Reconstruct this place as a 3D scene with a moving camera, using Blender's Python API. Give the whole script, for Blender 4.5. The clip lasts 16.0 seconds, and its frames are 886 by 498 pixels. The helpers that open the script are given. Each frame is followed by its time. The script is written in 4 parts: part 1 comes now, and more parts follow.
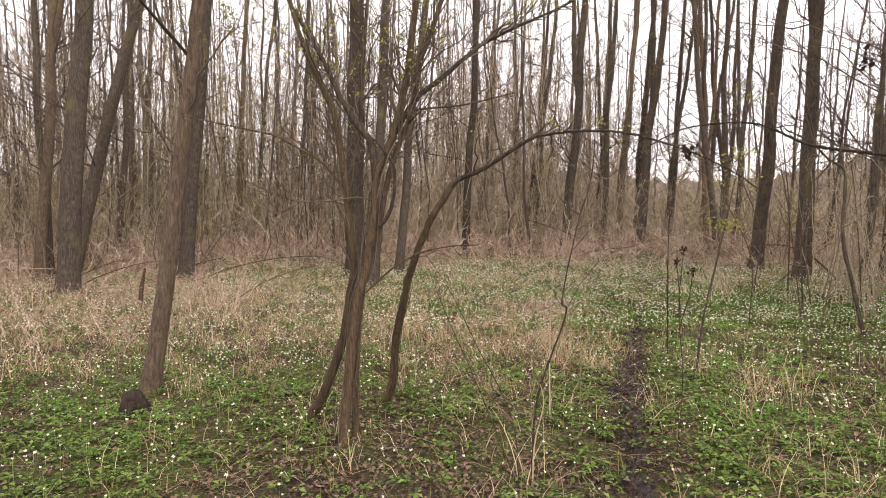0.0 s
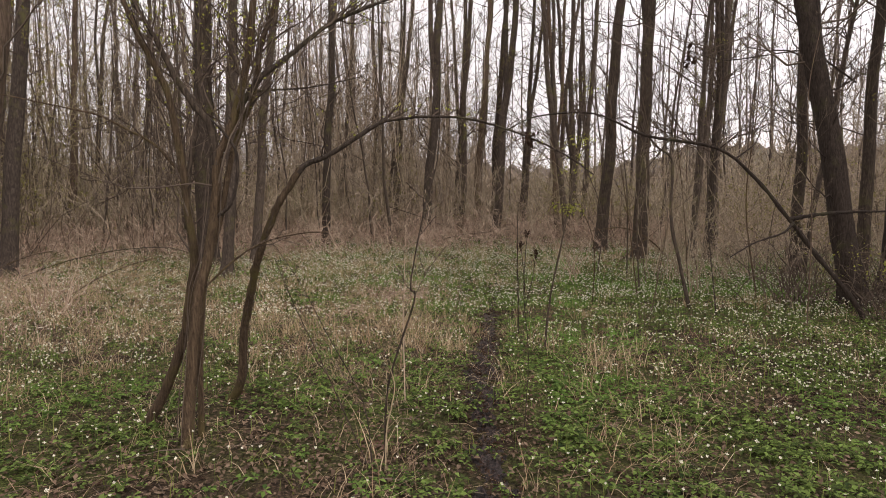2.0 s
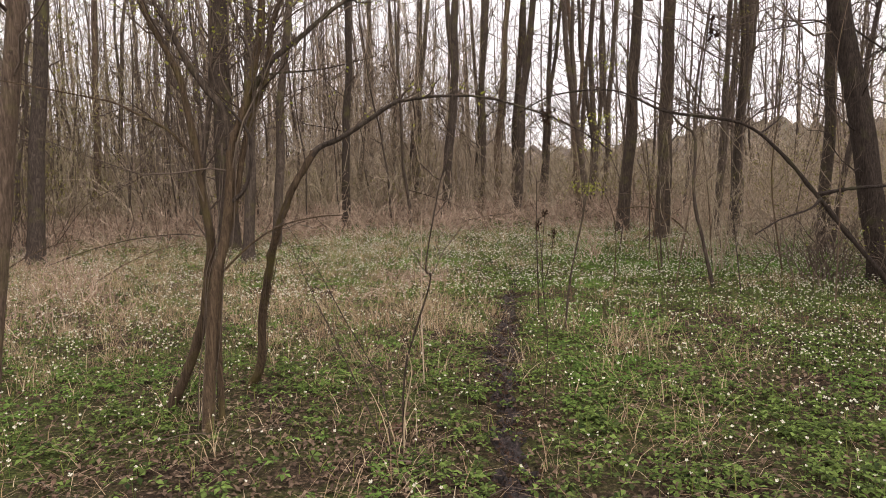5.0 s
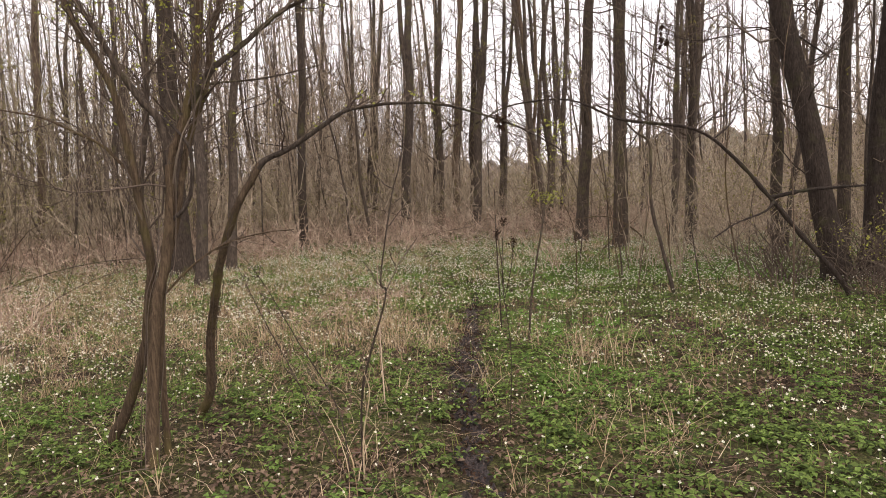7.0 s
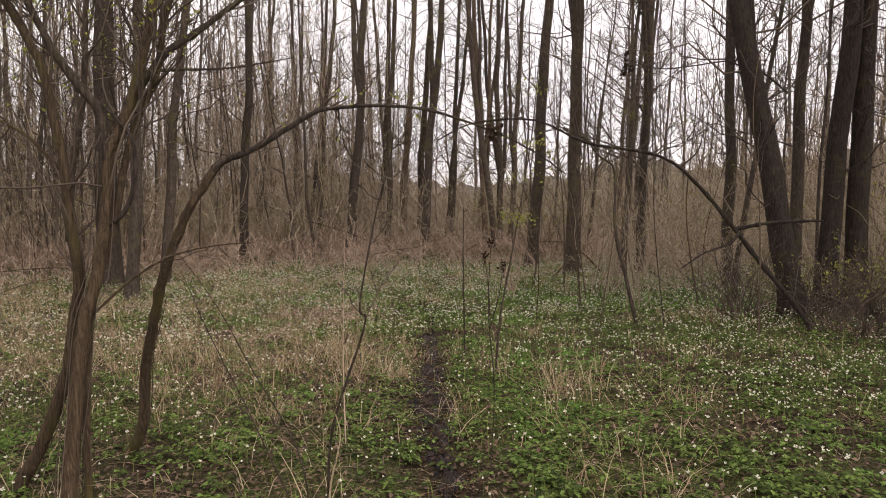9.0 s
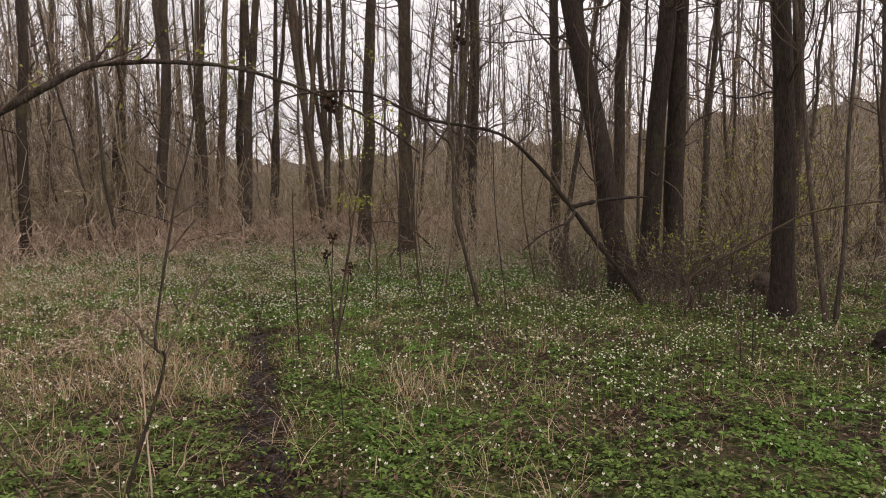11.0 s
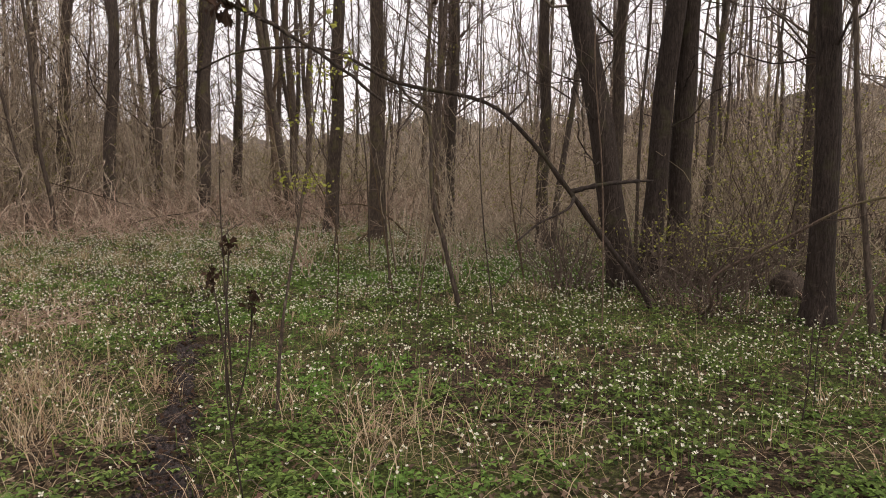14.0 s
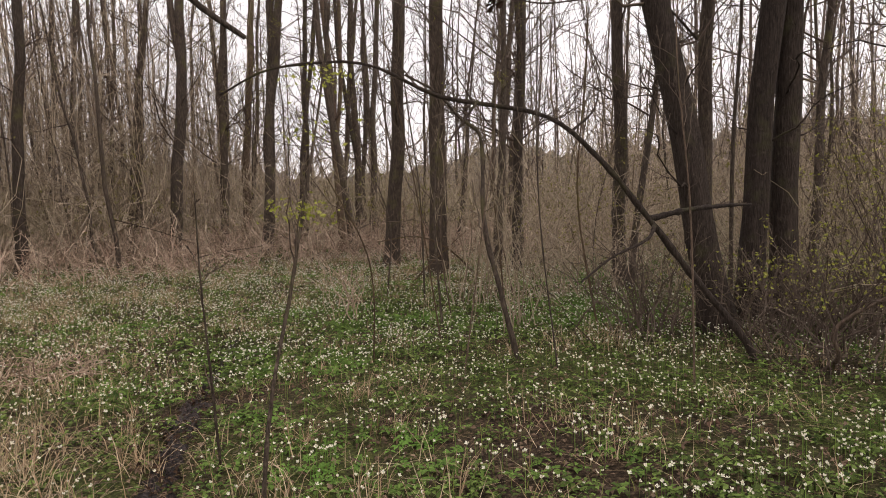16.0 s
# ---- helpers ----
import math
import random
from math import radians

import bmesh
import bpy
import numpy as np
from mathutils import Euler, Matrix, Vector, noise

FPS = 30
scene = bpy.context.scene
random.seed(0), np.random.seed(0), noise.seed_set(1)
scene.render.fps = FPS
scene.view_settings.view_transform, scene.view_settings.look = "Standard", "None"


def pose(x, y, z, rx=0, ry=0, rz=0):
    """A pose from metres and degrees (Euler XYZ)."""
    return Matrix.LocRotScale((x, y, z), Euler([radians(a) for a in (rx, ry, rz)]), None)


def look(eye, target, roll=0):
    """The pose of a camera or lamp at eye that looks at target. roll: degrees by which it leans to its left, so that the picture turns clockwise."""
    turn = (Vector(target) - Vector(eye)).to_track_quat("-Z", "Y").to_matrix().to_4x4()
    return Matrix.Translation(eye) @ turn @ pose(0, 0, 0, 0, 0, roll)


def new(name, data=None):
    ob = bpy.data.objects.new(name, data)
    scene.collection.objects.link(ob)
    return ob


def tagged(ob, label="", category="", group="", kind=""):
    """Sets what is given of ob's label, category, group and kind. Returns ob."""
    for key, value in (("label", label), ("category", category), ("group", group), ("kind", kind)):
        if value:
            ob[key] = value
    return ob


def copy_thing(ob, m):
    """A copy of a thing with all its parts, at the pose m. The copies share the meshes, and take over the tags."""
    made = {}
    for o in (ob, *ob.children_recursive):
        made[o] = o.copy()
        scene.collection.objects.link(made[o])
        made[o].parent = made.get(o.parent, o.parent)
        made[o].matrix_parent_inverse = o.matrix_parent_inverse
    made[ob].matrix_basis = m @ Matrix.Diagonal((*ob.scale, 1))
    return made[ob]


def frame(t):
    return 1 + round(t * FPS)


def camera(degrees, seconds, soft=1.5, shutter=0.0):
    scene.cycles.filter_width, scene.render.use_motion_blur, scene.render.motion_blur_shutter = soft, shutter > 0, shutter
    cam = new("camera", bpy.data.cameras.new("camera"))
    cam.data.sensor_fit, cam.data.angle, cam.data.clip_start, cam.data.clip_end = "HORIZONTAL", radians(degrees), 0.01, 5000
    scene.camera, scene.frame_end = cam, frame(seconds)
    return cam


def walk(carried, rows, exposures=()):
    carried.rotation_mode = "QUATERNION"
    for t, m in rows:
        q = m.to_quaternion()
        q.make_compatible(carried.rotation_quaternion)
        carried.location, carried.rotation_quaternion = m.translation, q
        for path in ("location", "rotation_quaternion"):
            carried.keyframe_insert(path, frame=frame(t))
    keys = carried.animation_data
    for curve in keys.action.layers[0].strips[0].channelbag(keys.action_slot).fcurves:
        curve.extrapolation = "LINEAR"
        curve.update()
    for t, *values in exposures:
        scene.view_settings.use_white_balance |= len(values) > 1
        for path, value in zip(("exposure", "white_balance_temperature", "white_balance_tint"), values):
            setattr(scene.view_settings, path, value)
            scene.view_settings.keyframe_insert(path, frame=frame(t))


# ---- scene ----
cam = camera(67.9, 16.0, 1.0)
PATH = [
    (0, (0.0, -0.043, 1.599), (0.0, 1.953, 1.462), -0.3),
    (0.5, (0.036, -0.019, 1.603), (0.222, 1.968, 1.459), 0.1),
    (1, (0.068, -0.026, 1.601), (0.332, 1.952, 1.463), 0.1),
    (1.5, (0.089, -0.019, 1.597), (0.443, 1.943, 1.433), -0.5),
    (2, (0.094, -0.008, 1.59), (0.501, 1.942, 1.411), -0.5),
    (2.5, (0.097, -0.013, 1.588), (0.485, 1.941, 1.406), -0.5),
    (3, (0.09, -0.014, 1.587), (0.436, 1.946, 1.39), -0.4),
    (3.5, (0.092, -0.014, 1.586), (0.387, 1.953, 1.381), -0.3),
    (4, (0.09, 0.007, 1.588), (0.399, 1.972, 1.378), -1.2),
    (6.5, (0.224, 0.107, 1.538), (0.611, 2.052, 1.283), -2.0),
    (7, (0.198, 0.189, 1.528), (0.655, 2.127, 1.344), -3.2),
    (7.5, (0.104, 0.301, 1.508), (0.706, 2.2, 1.334), -2.2),
    (8, (0.016, 0.413, 1.478), (0.575, 2.329, 1.344), -2.4),
    (10.5, (0.244, 1.156, 1.565), (1.182, 2.916, 1.409), 0.1),
    (11, (0.284, 1.331, 1.551), (1.385, 2.987, 1.343), -1.4),
    (11.5, (0.39, 1.527, 1.573), (1.7, 3.001, 1.241), 0.2),
    (12, (0.577, 1.61, 1.544), (1.786, 3.175, 1.248), -1.6),
    (12.5, (0.766, 1.726, 1.539), (1.941, 3.326, 1.294), -1.2),
    (13, (0.801, 1.795, 1.527), (1.888, 3.451, 1.249), -2.7),
    (13.5, (0.866, 2.138, 1.516), (1.826, 3.886, 1.364), -3.1),
    (14, (0.961, 2.358, 1.515), (2.122, 3.965, 1.249), -0.5),
    (14.5, (1.178, 2.527, 1.463), (2.318, 4.146, 1.182), -0.7),
    (15, (1.497, 2.627, 1.483), (2.522, 4.342, 1.388), -0.5),
    (15.5, (1.672, 2.79, 1.449), (2.778, 4.445, 1.25), -1.0),
    (16, (1.695, 3.019, 1.457), (2.664, 4.761, 1.29), -1.8),
]
STOPS = [(t, stops, 6900, 11) for t, stops in ((0, 0.6), (0.5, 0.22), (1, 0.12), (1.5, -0.03), (2, -0.07), (3.5, -0.06), (4, 0.15), (5, 0.2), (6.5, 0.2), (7, 0.32), (7.5, 0.05), (8, 0.02), (10.5, -0.26), (11, -0.22), (11.5, -0.12), (12.5, 0.22), (13, 0.15), (14, -0.06), (14.5, 0.03), (15, 0.25), (15.5, -0.1), (16, -0.08))]
walk(cam, [(t, look(eye, target, roll)) for t, eye, target, roll in PATH], STOPS)

# ---- light ----
world = bpy.data.worlds.new("overcast_sky")
scene.world = world
world.use_nodes = True
wn, wl = world.node_tree.nodes, world.node_tree.links
sky = wn.new("ShaderNodeTexSky")
sky.sky_type, sky.sun_disc = "NISHITA", False
sky.sun_elevation, sky.sun_rotation = radians(48), radians(150)
sky.dust_density, sky.air_density = 4.0, 1.0
veil = wn.new("ShaderNodeMix")
veil.data_type = "RGBA"
veil.inputs["Factor"].default_value = 0.88
veil.inputs["B"].default_value = (13.6, 13.1, 13.8, 1)
wl.new(sky.outputs["Color"], veil.inputs["A"])
wl.new(veil.outputs["Result"], wn["Background"].inputs["Color"])
wn["Background"].inputs["Strength"].default_value = 0.1

sun = new("sun", bpy.data.lights.new("sun", "SUN"))
sun.data.energy, sun.data.angle, sun.data.color = 1.1, radians(25), (1.0, 0.97, 0.93)
sun.matrix_world = look((8, -14, 18), (0, 0, 0))


# ---- materials ----
def shader(name):
    m = bpy.data.materials.new(name)
    m.use_nodes = True
    return m, m.node_tree.nodes, m.node_tree.links, m.node_tree.nodes["Principled BSDF"]


def noise_node(n, l, vec, scale, detail=4.0, rough=0.6):
    t = n.new("ShaderNodeTexNoise")
    t.inputs["Scale"].default_value, t.inputs["Detail"].default_value, t.inputs["Roughness"].default_value = scale, detail, rough
    l.new(vec, t.inputs["Vector"])
    return t.outputs["Fac"]


def ramp_node(n, l, fac, *stops):
    r = n.new("ShaderNodeValToRGB")
    while len(r.color_ramp.elements) < len(stops):
        r.color_ramp.elements.new(0.5)
    for e, (at, c) in zip(r.color_ramp.elements, stops):
        e.position, e.color = at, (*c, 1)
    l.new(fac, r.inputs["Fac"])
    return r.outputs["Color"]


def mix_node(n, l, a, b, fac, kind="MIX"):
    x = n.new("ShaderNodeMix")
    x.data_type, x.blend_type = "RGBA", kind
    for key, v in (("A", a), ("B", b), ("Factor", fac)):
        if isinstance(v, (tuple, float, int)):
            x.inputs[key].default_value = (*v, 1) if isinstance(v, tuple) else v
        else:
            l.new(v, x.inputs[key])
    return x.outputs["Result"]


def bark(name, dark, mid, pale, moss, mossy, stretch=0.16, scale=26.0):
    """Furrowed bark: plates stretched up the trunk, pale lichen and green algae in patches."""
    m, n, l, b = shader(name)
    co = n.new("ShaderNodeTexCoord").outputs["Object"]
    mp = n.new("ShaderNodeMapping")
    mp.inputs["Scale"].default_value = (1, 1, stretch)
    l.new(co, mp.inputs["Vector"])
    v = n.new("ShaderNodeTexVoronoi")
    v.feature, v.inputs["Scale"].default_value = "DISTANCE_TO_EDGE", scale
    sway = n.new("ShaderNodeTexNoise")
    sway.inputs["Scale"].default_value, sway.inputs["Detail"].default_value = scale * 0.7, 4.0
    l.new(mp.outputs["Vector"], sway.inputs["Vector"])
    l.new(mix_node(n, l, mp.outputs["Vector"], sway.outputs["Color"], 2.2 / scale, "LINEAR_LIGHT"), v.inputs["Vector"])
    fine = noise_node(n, l, mp.outputs["Vector"], scale * 2.2, 6.0, 0.7)
    big = noise_node(n, l, co, 2.6, 5.0, 0.6)
    col = ramp_node(n, l, fine, (0.28, dark), (0.52, mid), (0.78, pale))
    crack = ramp_node(n, l, v.outputs["Distance"], (0.0, (0.4, 0.4, 0.4)), (0.22, (1, 1, 1)))
    col = mix_node(n, l, col, crack, 0.6, "MULTIPLY")
    scab = ramp_node(n, l, noise_node(n, l, co, 11.0, 7.0, 0.75), (0.58, (0, 0, 0)), (0.7, (0.55, 0.55, 0.55)))
    col = mix_node(n, l, col, tuple(min(1.0, 1.35 * c) for c in pale), scab)
    patch = ramp_node(n, l, big, (0.62 - 0.22 * mossy, (0, 0, 0)), (0.72, (1, 1, 1)))
    col = mix_node(n, l, col, moss, patch)
    tone = n.new("ShaderNodeObjectInfo").outputs["Random"]
    col = mix_node(n, l, col, ramp_node(n, l, tone, (0.0, (0.72, 0.7, 0.7)), (1.0, (1.15, 1.1, 1.02))), 0.7, "MULTIPLY")
    l.new(col, b.inputs["Base Color"])
    b.inputs["Roughness"].default_value = 0.92
    b.inputs["Specular IOR Level"].default_value = 0.2
    bp = n.new("ShaderNodeBump")
    bp.inputs["Strength"].default_value, bp.inputs["Distance"].default_value = 0.8, 0.02
    l.new(mix_node(n, l, crack, fine, 0.5), bp.inputs["Height"])
    l.new(bp.outputs["Normal"], b.inputs["Normal"])
    return m


def litter(name, colours, gloss=0.75, through_light=0.0, patch=0.5, patch_colour=None, per="island"):
    """Thin plant matter: each piece takes its own tone, and tones drift over the ground."""
    m, n, l, b = shader(name)
    geo = n.new("ShaderNodeNewGeometry")
    r = geo.outputs["Random Per Island"]
    k = len(colours) - 1
    col = ramp_node(n, l, r, *[(i / k, c) for i, c in enumerate(colours)])
    drift = noise_node(n, l, geo.outputs["Position"], patch, 3.0)
    if patch_colour:
        col = mix_node(n, l, col, patch_colour, ramp_node(n, l, drift, (0.5, (0, 0, 0)), (0.68, (0.8, 0.8, 0.8))))
    grain = noise_node(n, l, geo.outputs["Position"], 160.0, 3.0)
    col = mix_node(n, l, col, ramp_node(n, l, grain, (0.25, (0.6, 0.6, 0.6)), (0.75, (1.25, 1.25, 1.25))), 0.6, "MULTIPLY")
    l.new(col, b.inputs["Base Color"])
    b.inputs["Roughness"].default_value = gloss
    b.inputs["Specular IOR Level"].default_value = 0.12
    if through_light:
        tr = n.new("ShaderNodeBsdfTranslucent")
        l.new(col, tr.inputs["Color"])
        ms = n.new("ShaderNodeMixShader")
        ms.inputs["Fac"].default_value = through_light
        l.new(b.outputs["BSDF"], ms.inputs[1])
        l.new(tr.outputs["BSDF"], ms.inputs[2])
        l.new(ms.outputs["Shader"], n["Material Output"].inputs["Surface"])
    return m


BARK = bark("alder_bark", (0.05, 0.038, 0.032), (0.12, 0.093, 0.076), (0.22, 0.18, 0.15), (0.15, 0.14, 0.06), 0.35)
DARK_BARK = bark("dark_wet_bark", (0.034, 0.025, 0.021), (0.092, 0.07, 0.056), (0.17, 0.135, 0.11), (0.11, 0.1, 0.045), 0.4)
GREY_BARK = bark("grey_brown_bark", (0.07, 0.05, 0.04), (0.175, 0.125, 0.094), (0.265, 0.2, 0.155), (0.17, 0.15, 0.07), 0.5)
# black bark; on the right-hand trunks it paints in their silhouette against the sky
BLACK_BARK = bark("black_and_silhouette_bark", (0.02, 0.014, 0.012), (0.055, 0.041, 0.034), (0.11, 0.085, 0.07), (0.075, 0.07, 0.035), 0.3)
BROWN_BARK = bark("smooth_brown_bark", (0.055, 0.037, 0.025), (0.135, 0.093, 0.06), (0.22, 0.16, 0.108), (0.15, 0.125, 0.045), 0.5, 0.1, 40.0)
TWIG = litter("bare_twigs", [(0.07, 0.05, 0.04), (0.125, 0.093, 0.074), (0.2, 0.155, 0.12)], 0.9, 0.0, 0.3)
# pale stems; haze over the far undergrowth is put into this lighter colour
FAR_TWIG = litter("pale_hazed_twigs", [(0.18, 0.135, 0.1), (0.36, 0.285, 0.21), (0.58, 0.47, 0.35), (0.27, 0.205, 0.15)], 0.95, 0.0, 0.12, (0.36, 0.31, 0.18))
# trunks paled with distance: the haze is painted into their tone
FAR_TRUNK = litter("hazed_far_trunks", [(0.085, 0.064, 0.053), (0.145, 0.112, 0.092), (0.21, 0.165, 0.135)], 0.95, 0.0, 0.1)
BRAMBLE = litter("dry_brush_stems", [(0.16, 0.105, 0.08), (0.42, 0.305, 0.23), (0.7, 0.55, 0.42), (0.33, 0.215, 0.165), (0.54, 0.395, 0.3)], 0.9, 0.0, 0.25)
STRAW = litter("dry_grass", [(0.25, 0.16, 0.09), (0.5, 0.37, 0.23), (0.7, 0.57, 0.39), (0.38, 0.245, 0.15), (0.6, 0.47, 0.31)], 0.7, 0.2, 0.6)
GREEN = litter("anemone_leaf", [(0.03, 0.05, 0.017), (0.12, 0.17, 0.042), (0.27, 0.38, 0.1), (0.055, 0.073, 0.026), (0.2, 0.27, 0.07)], 0.7, 0.3, 0.5, (0.18, 0.34, 0.07))
BLADE = litter("fresh_grass", [(0.14, 0.17, 0.04), (0.22, 0.25, 0.06), (0.28, 0.3, 0.09)], 0.6, 0.25, 0.6)
PETAL = litter("white_petals", [(0.8, 0.76, 0.6), (0.92, 0.89, 0.76), (0.88, 0.82, 0.68)], 0.6, 0.3, 0.6)
DEAD_LEAF = litter("dead_leaves", [(0.07, 0.047, 0.034), (0.13, 0.088, 0.062), (0.19, 0.13, 0.09), (0.28, 0.2, 0.14)], 0.8, 0.05, 0.7, (0.16, 0.08, 0.06))
BUD = litter("fresh_yellow_leaf", [(0.28, 0.3, 0.05), (0.4, 0.42, 0.08), (0.48, 0.46, 0.13)], 0.6, 0.35, 0.6)
OLIVE = litter("young_olive_leaf", [(0.17, 0.165, 0.045), (0.26, 0.24, 0.075), (0.34, 0.3, 0.1)], 0.7, 0.3, 0.4)
WITHERED = litter("withered_leaf", [(0.035, 0.02, 0.014), (0.07, 0.04, 0.025)], 0.85, 0.05, 0.8)


def soil_material():
    m, n, l, b = shader("forest_soil")
    p = n.new("ShaderNodeNewGeometry").outputs["Position"]
    fine = noise_node(n, l, p, 34.0, 8.0, 0.75)
    soil = ramp_node(n, l, fine, (0.34, (0.012, 0.008, 0.006)), (0.5, (0.045, 0.031, 0.021)), (0.62, (0.15, 0.105, 0.068)), (0.74, (0.42, 0.31, 0.2)))
    leaf = noise_node(n, l, p, 46.0, 6.0, 0.7)
    green = ramp_node(n, l, leaf, (0.36, (0.012, 0.018, 0.006)), (0.52, (0.07, 0.09, 0.024)), (0.68, (0.22, 0.27, 0.07)))
    zone = noise_node(n, l, p, 0.62, 5.0, 0.65)
    col = mix_node(n, l, soil, green, ramp_node(n, l, zone, (0.42, (0, 0, 0)), (0.6, (0.9, 0.9, 0.9))))
    fleck = n.new("ShaderNodeTexVoronoi")
    fleck.inputs["Scale"].default_value = 24.0
    l.new(p, fleck.inputs["Vector"])
    cell = ramp_node(n, l, fleck.outputs["Color"], (0.3, (0.7, 0.66, 0.6)), (0.8, (1.25, 1.2, 1.1)))
    col = mix_node(n, l, col, cell, 0.5, "MULTIPLY")
    l.new(col, b.inputs["Base Color"])
    b.inputs["Roughness"].default_value = 0.95
    b.inputs["Specular IOR Level"].default_value = 0.15
    bp = n.new("ShaderNodeBump")
    bp.inputs["Strength"].default_value, bp.inputs["Distance"].default_value = 0.9, 0.03
    l.new(mix_node(n, l, fine, leaf, 0.5), bp.inputs["Height"])
    l.new(bp.outputs["Normal"], b.inputs["Normal"])
    return m


def mud_material():
    m, n, l, b = shader("trodden_mud")
    p = n.new("ShaderNodeNewGeometry").outputs["Position"]
    fine = noise_node(n, l, p, 36.0, 8.0, 0.75)
    col = ramp_node(n, l, fine, (0.34, (0.006, 0.004, 0.004)), (0.5, (0.03, 0.019, 0.017)), (0.66, (0.15, 0.096, 0.082)))
    l.new(col, b.inputs["Base Color"])
    l.new(ramp_node(n, l, noise_node(n, l, p, 6.0), (0.35, (0.4, 0.4, 0.4)), (0.6, (0.85, 0.85, 0.85))), b.inputs["Roughness"])
    bp = n.new("ShaderNodeBump")
    bp.inputs["Strength"].default_value, bp.inputs["Distance"].default_value = 1.0, 0.03
    l.new(fine, bp.inputs["Height"])
    l.new(bp.outputs["Normal"], b.inputs["Normal"])
    return m


def distance_material():
    """Far woods, haze painted in as paler colour: stems run together to grey-brown streaks."""
    m, n, l, b = shader("hazed_far_woods")
    p = n.new("ShaderNodeNewGeometry").outputs["Position"]
    mp = n.new("ShaderNodeMapping")
    mp.inputs["Scale"].default_value = (1, 1, 0.12)
    l.new(p, mp.inputs["Vector"])
    streak = noise_node(n, l, mp.outputs["Vector"], 2.4, 8.0, 0.75)
    tint = noise_node(n, l, p, 0.12, 4.0)
    col = ramp_node(n, l, streak, (0.3, (0.10, 0.082, 0.074)), (0.7, (0.2, 0.165, 0.148)))
    col = mix_node(n, l, col, (0.16, 0.145, 0.1), ramp_node(n, l, tint, (0.45, (0, 0, 0)), (0.7, (0.6, 0.6, 0.6))))
    l.new(col, b.inputs["Base Color"])
    b.inputs["Roughness"].default_value = 1.0
    b.inputs["Specular IOR Level"].default_value = 0.0
    return m


SOIL, MUD, DISTANCE = soil_material(), mud_material(), distance_material()


# ---- mesh helpers ----
def mesh_of(name, verts, faces, *mats, smooth=True, index=None):
    """A mesh from arrays: faces all have the same number of corners."""
    me = bpy.data.meshes.new(name)
    verts, faces = np.asarray(verts, np.float32), np.asarray(faces, np.int32)
    count, k = faces.shape
    me.vertices.add(len(verts))
    me.vertices.foreach_set("co", verts.ravel())
    me.loops.add(count * k)
    me.loops.foreach_set("vertex_index", faces.ravel())
    me.polygons.add(count)
    me.polygons.foreach_set("loop_start", np.arange(0, count * k, k, dtype=np.int32))
    me.polygons.foreach_set("use_smooth", np.full(count, smooth))
    for m in mats:
        me.materials.append(m)
    if index is not None:
        me.polygons.foreach_set("material_index", np.asarray(index, np.int32))
    me.update(calc_edges=True)
    return me


def part(name, verts, faces, mat, parent=None, label="", smooth=True):
    ob = new(name, mesh_of(name, verts, faces, mat, smooth=smooth))
    ob.parent = parent
    return tagged(ob, label)


def thing(name, x, y, z, label, category, group=""):
    ob = new(name)
    ob.empty_display_size = 0.2
    ob.location = (x, y, z)
    return tagged(ob, label, category, group)


def stuff(name, verts, faces, mat, label, category, smooth=False):
    return tagged(part(name, verts, faces, mat, smooth=smooth), label, category, kind="stuff")


def unit(v):
    return v / np.maximum(np.linalg.norm(v, axis=-1, keepdims=True), 1e-9)


def tubes(paths, radii, sides=4, knobs=None):
    """Closed-looking tubes along many paths of equal length: verts and quads."""
    P, S, _ = paths.shape
    tan = unit(np.gradient(paths, axis=1))
    ref = np.eye(3)[np.argmin(np.abs(tan).max(axis=1), axis=1)][:, None]
    u = unit(np.cross(tan, ref))
    w = np.cross(tan, u)
    a = np.arange(sides) * 2 * math.pi / sides
    r = radii[..., None] * (np.ones(sides) if knobs is None else knobs)
    ring = paths[:, :, None] + r[..., None] * (np.cos(a)[:, None] * u[:, :, None] + np.sin(a)[:, None] * w[:, :, None])
    i = np.arange(P * S * sides).reshape(P, S, sides)
    j = np.roll(i, -1, axis=2)
    quads = np.stack([i[:, :-1], j[:, :-1], j[:, 1:], i[:, 1:]], -1).reshape(-1, 4)
    return ring.reshape(-1, 3), quads


def ribbons(paths, radii, rng):
    """Finest twigs: narrow two-sided strips that face any way."""
    P, S, _ = paths.shape
    side = unit(np.cross(unit(paths[:, -1] - paths[:, 0]), rng.normal(0, 1, (P, 3))))[:, None] * radii[..., None]
    v = np.stack([paths - side, paths + side], 2)
    i = np.arange(P * S * 2).reshape(P, S, 2)
    f = np.stack([i[:, :-1, 0], i[:, :-1, 1], i[:, 1:, 1], i[:, 1:, 0]], -1).reshape(-1, 4)
    return v.reshape(-1, 3), f


def join(pieces):
    vs, fs, at = [], [], 0
    for v, f in pieces:
        vs.append(v), fs.append(f + at)
        at += len(v)
    return np.concatenate(vs), np.concatenate(fs)


def curve(points, n):
    """n points along a smooth line through the given ones."""
    p = np.array(points, float)
    p = np.concatenate([[2 * p[0] - p[1]], p, [2 * p[-1] - p[-2]]])
    t = np.linspace(0, len(p) - 3 - 1e-6, n)
    i = t.astype(int)
    f = (t - i)[:, None]
    a, b, c, d = p[i], p[i + 1], p[i + 2], p[i + 3]
    return 0.5 * (2 * b + (c - a) * f + (2 * a - 5 * b + 4 * c - d) * f ** 2 + (3 * b - a - 3 * c + d) * f ** 3)


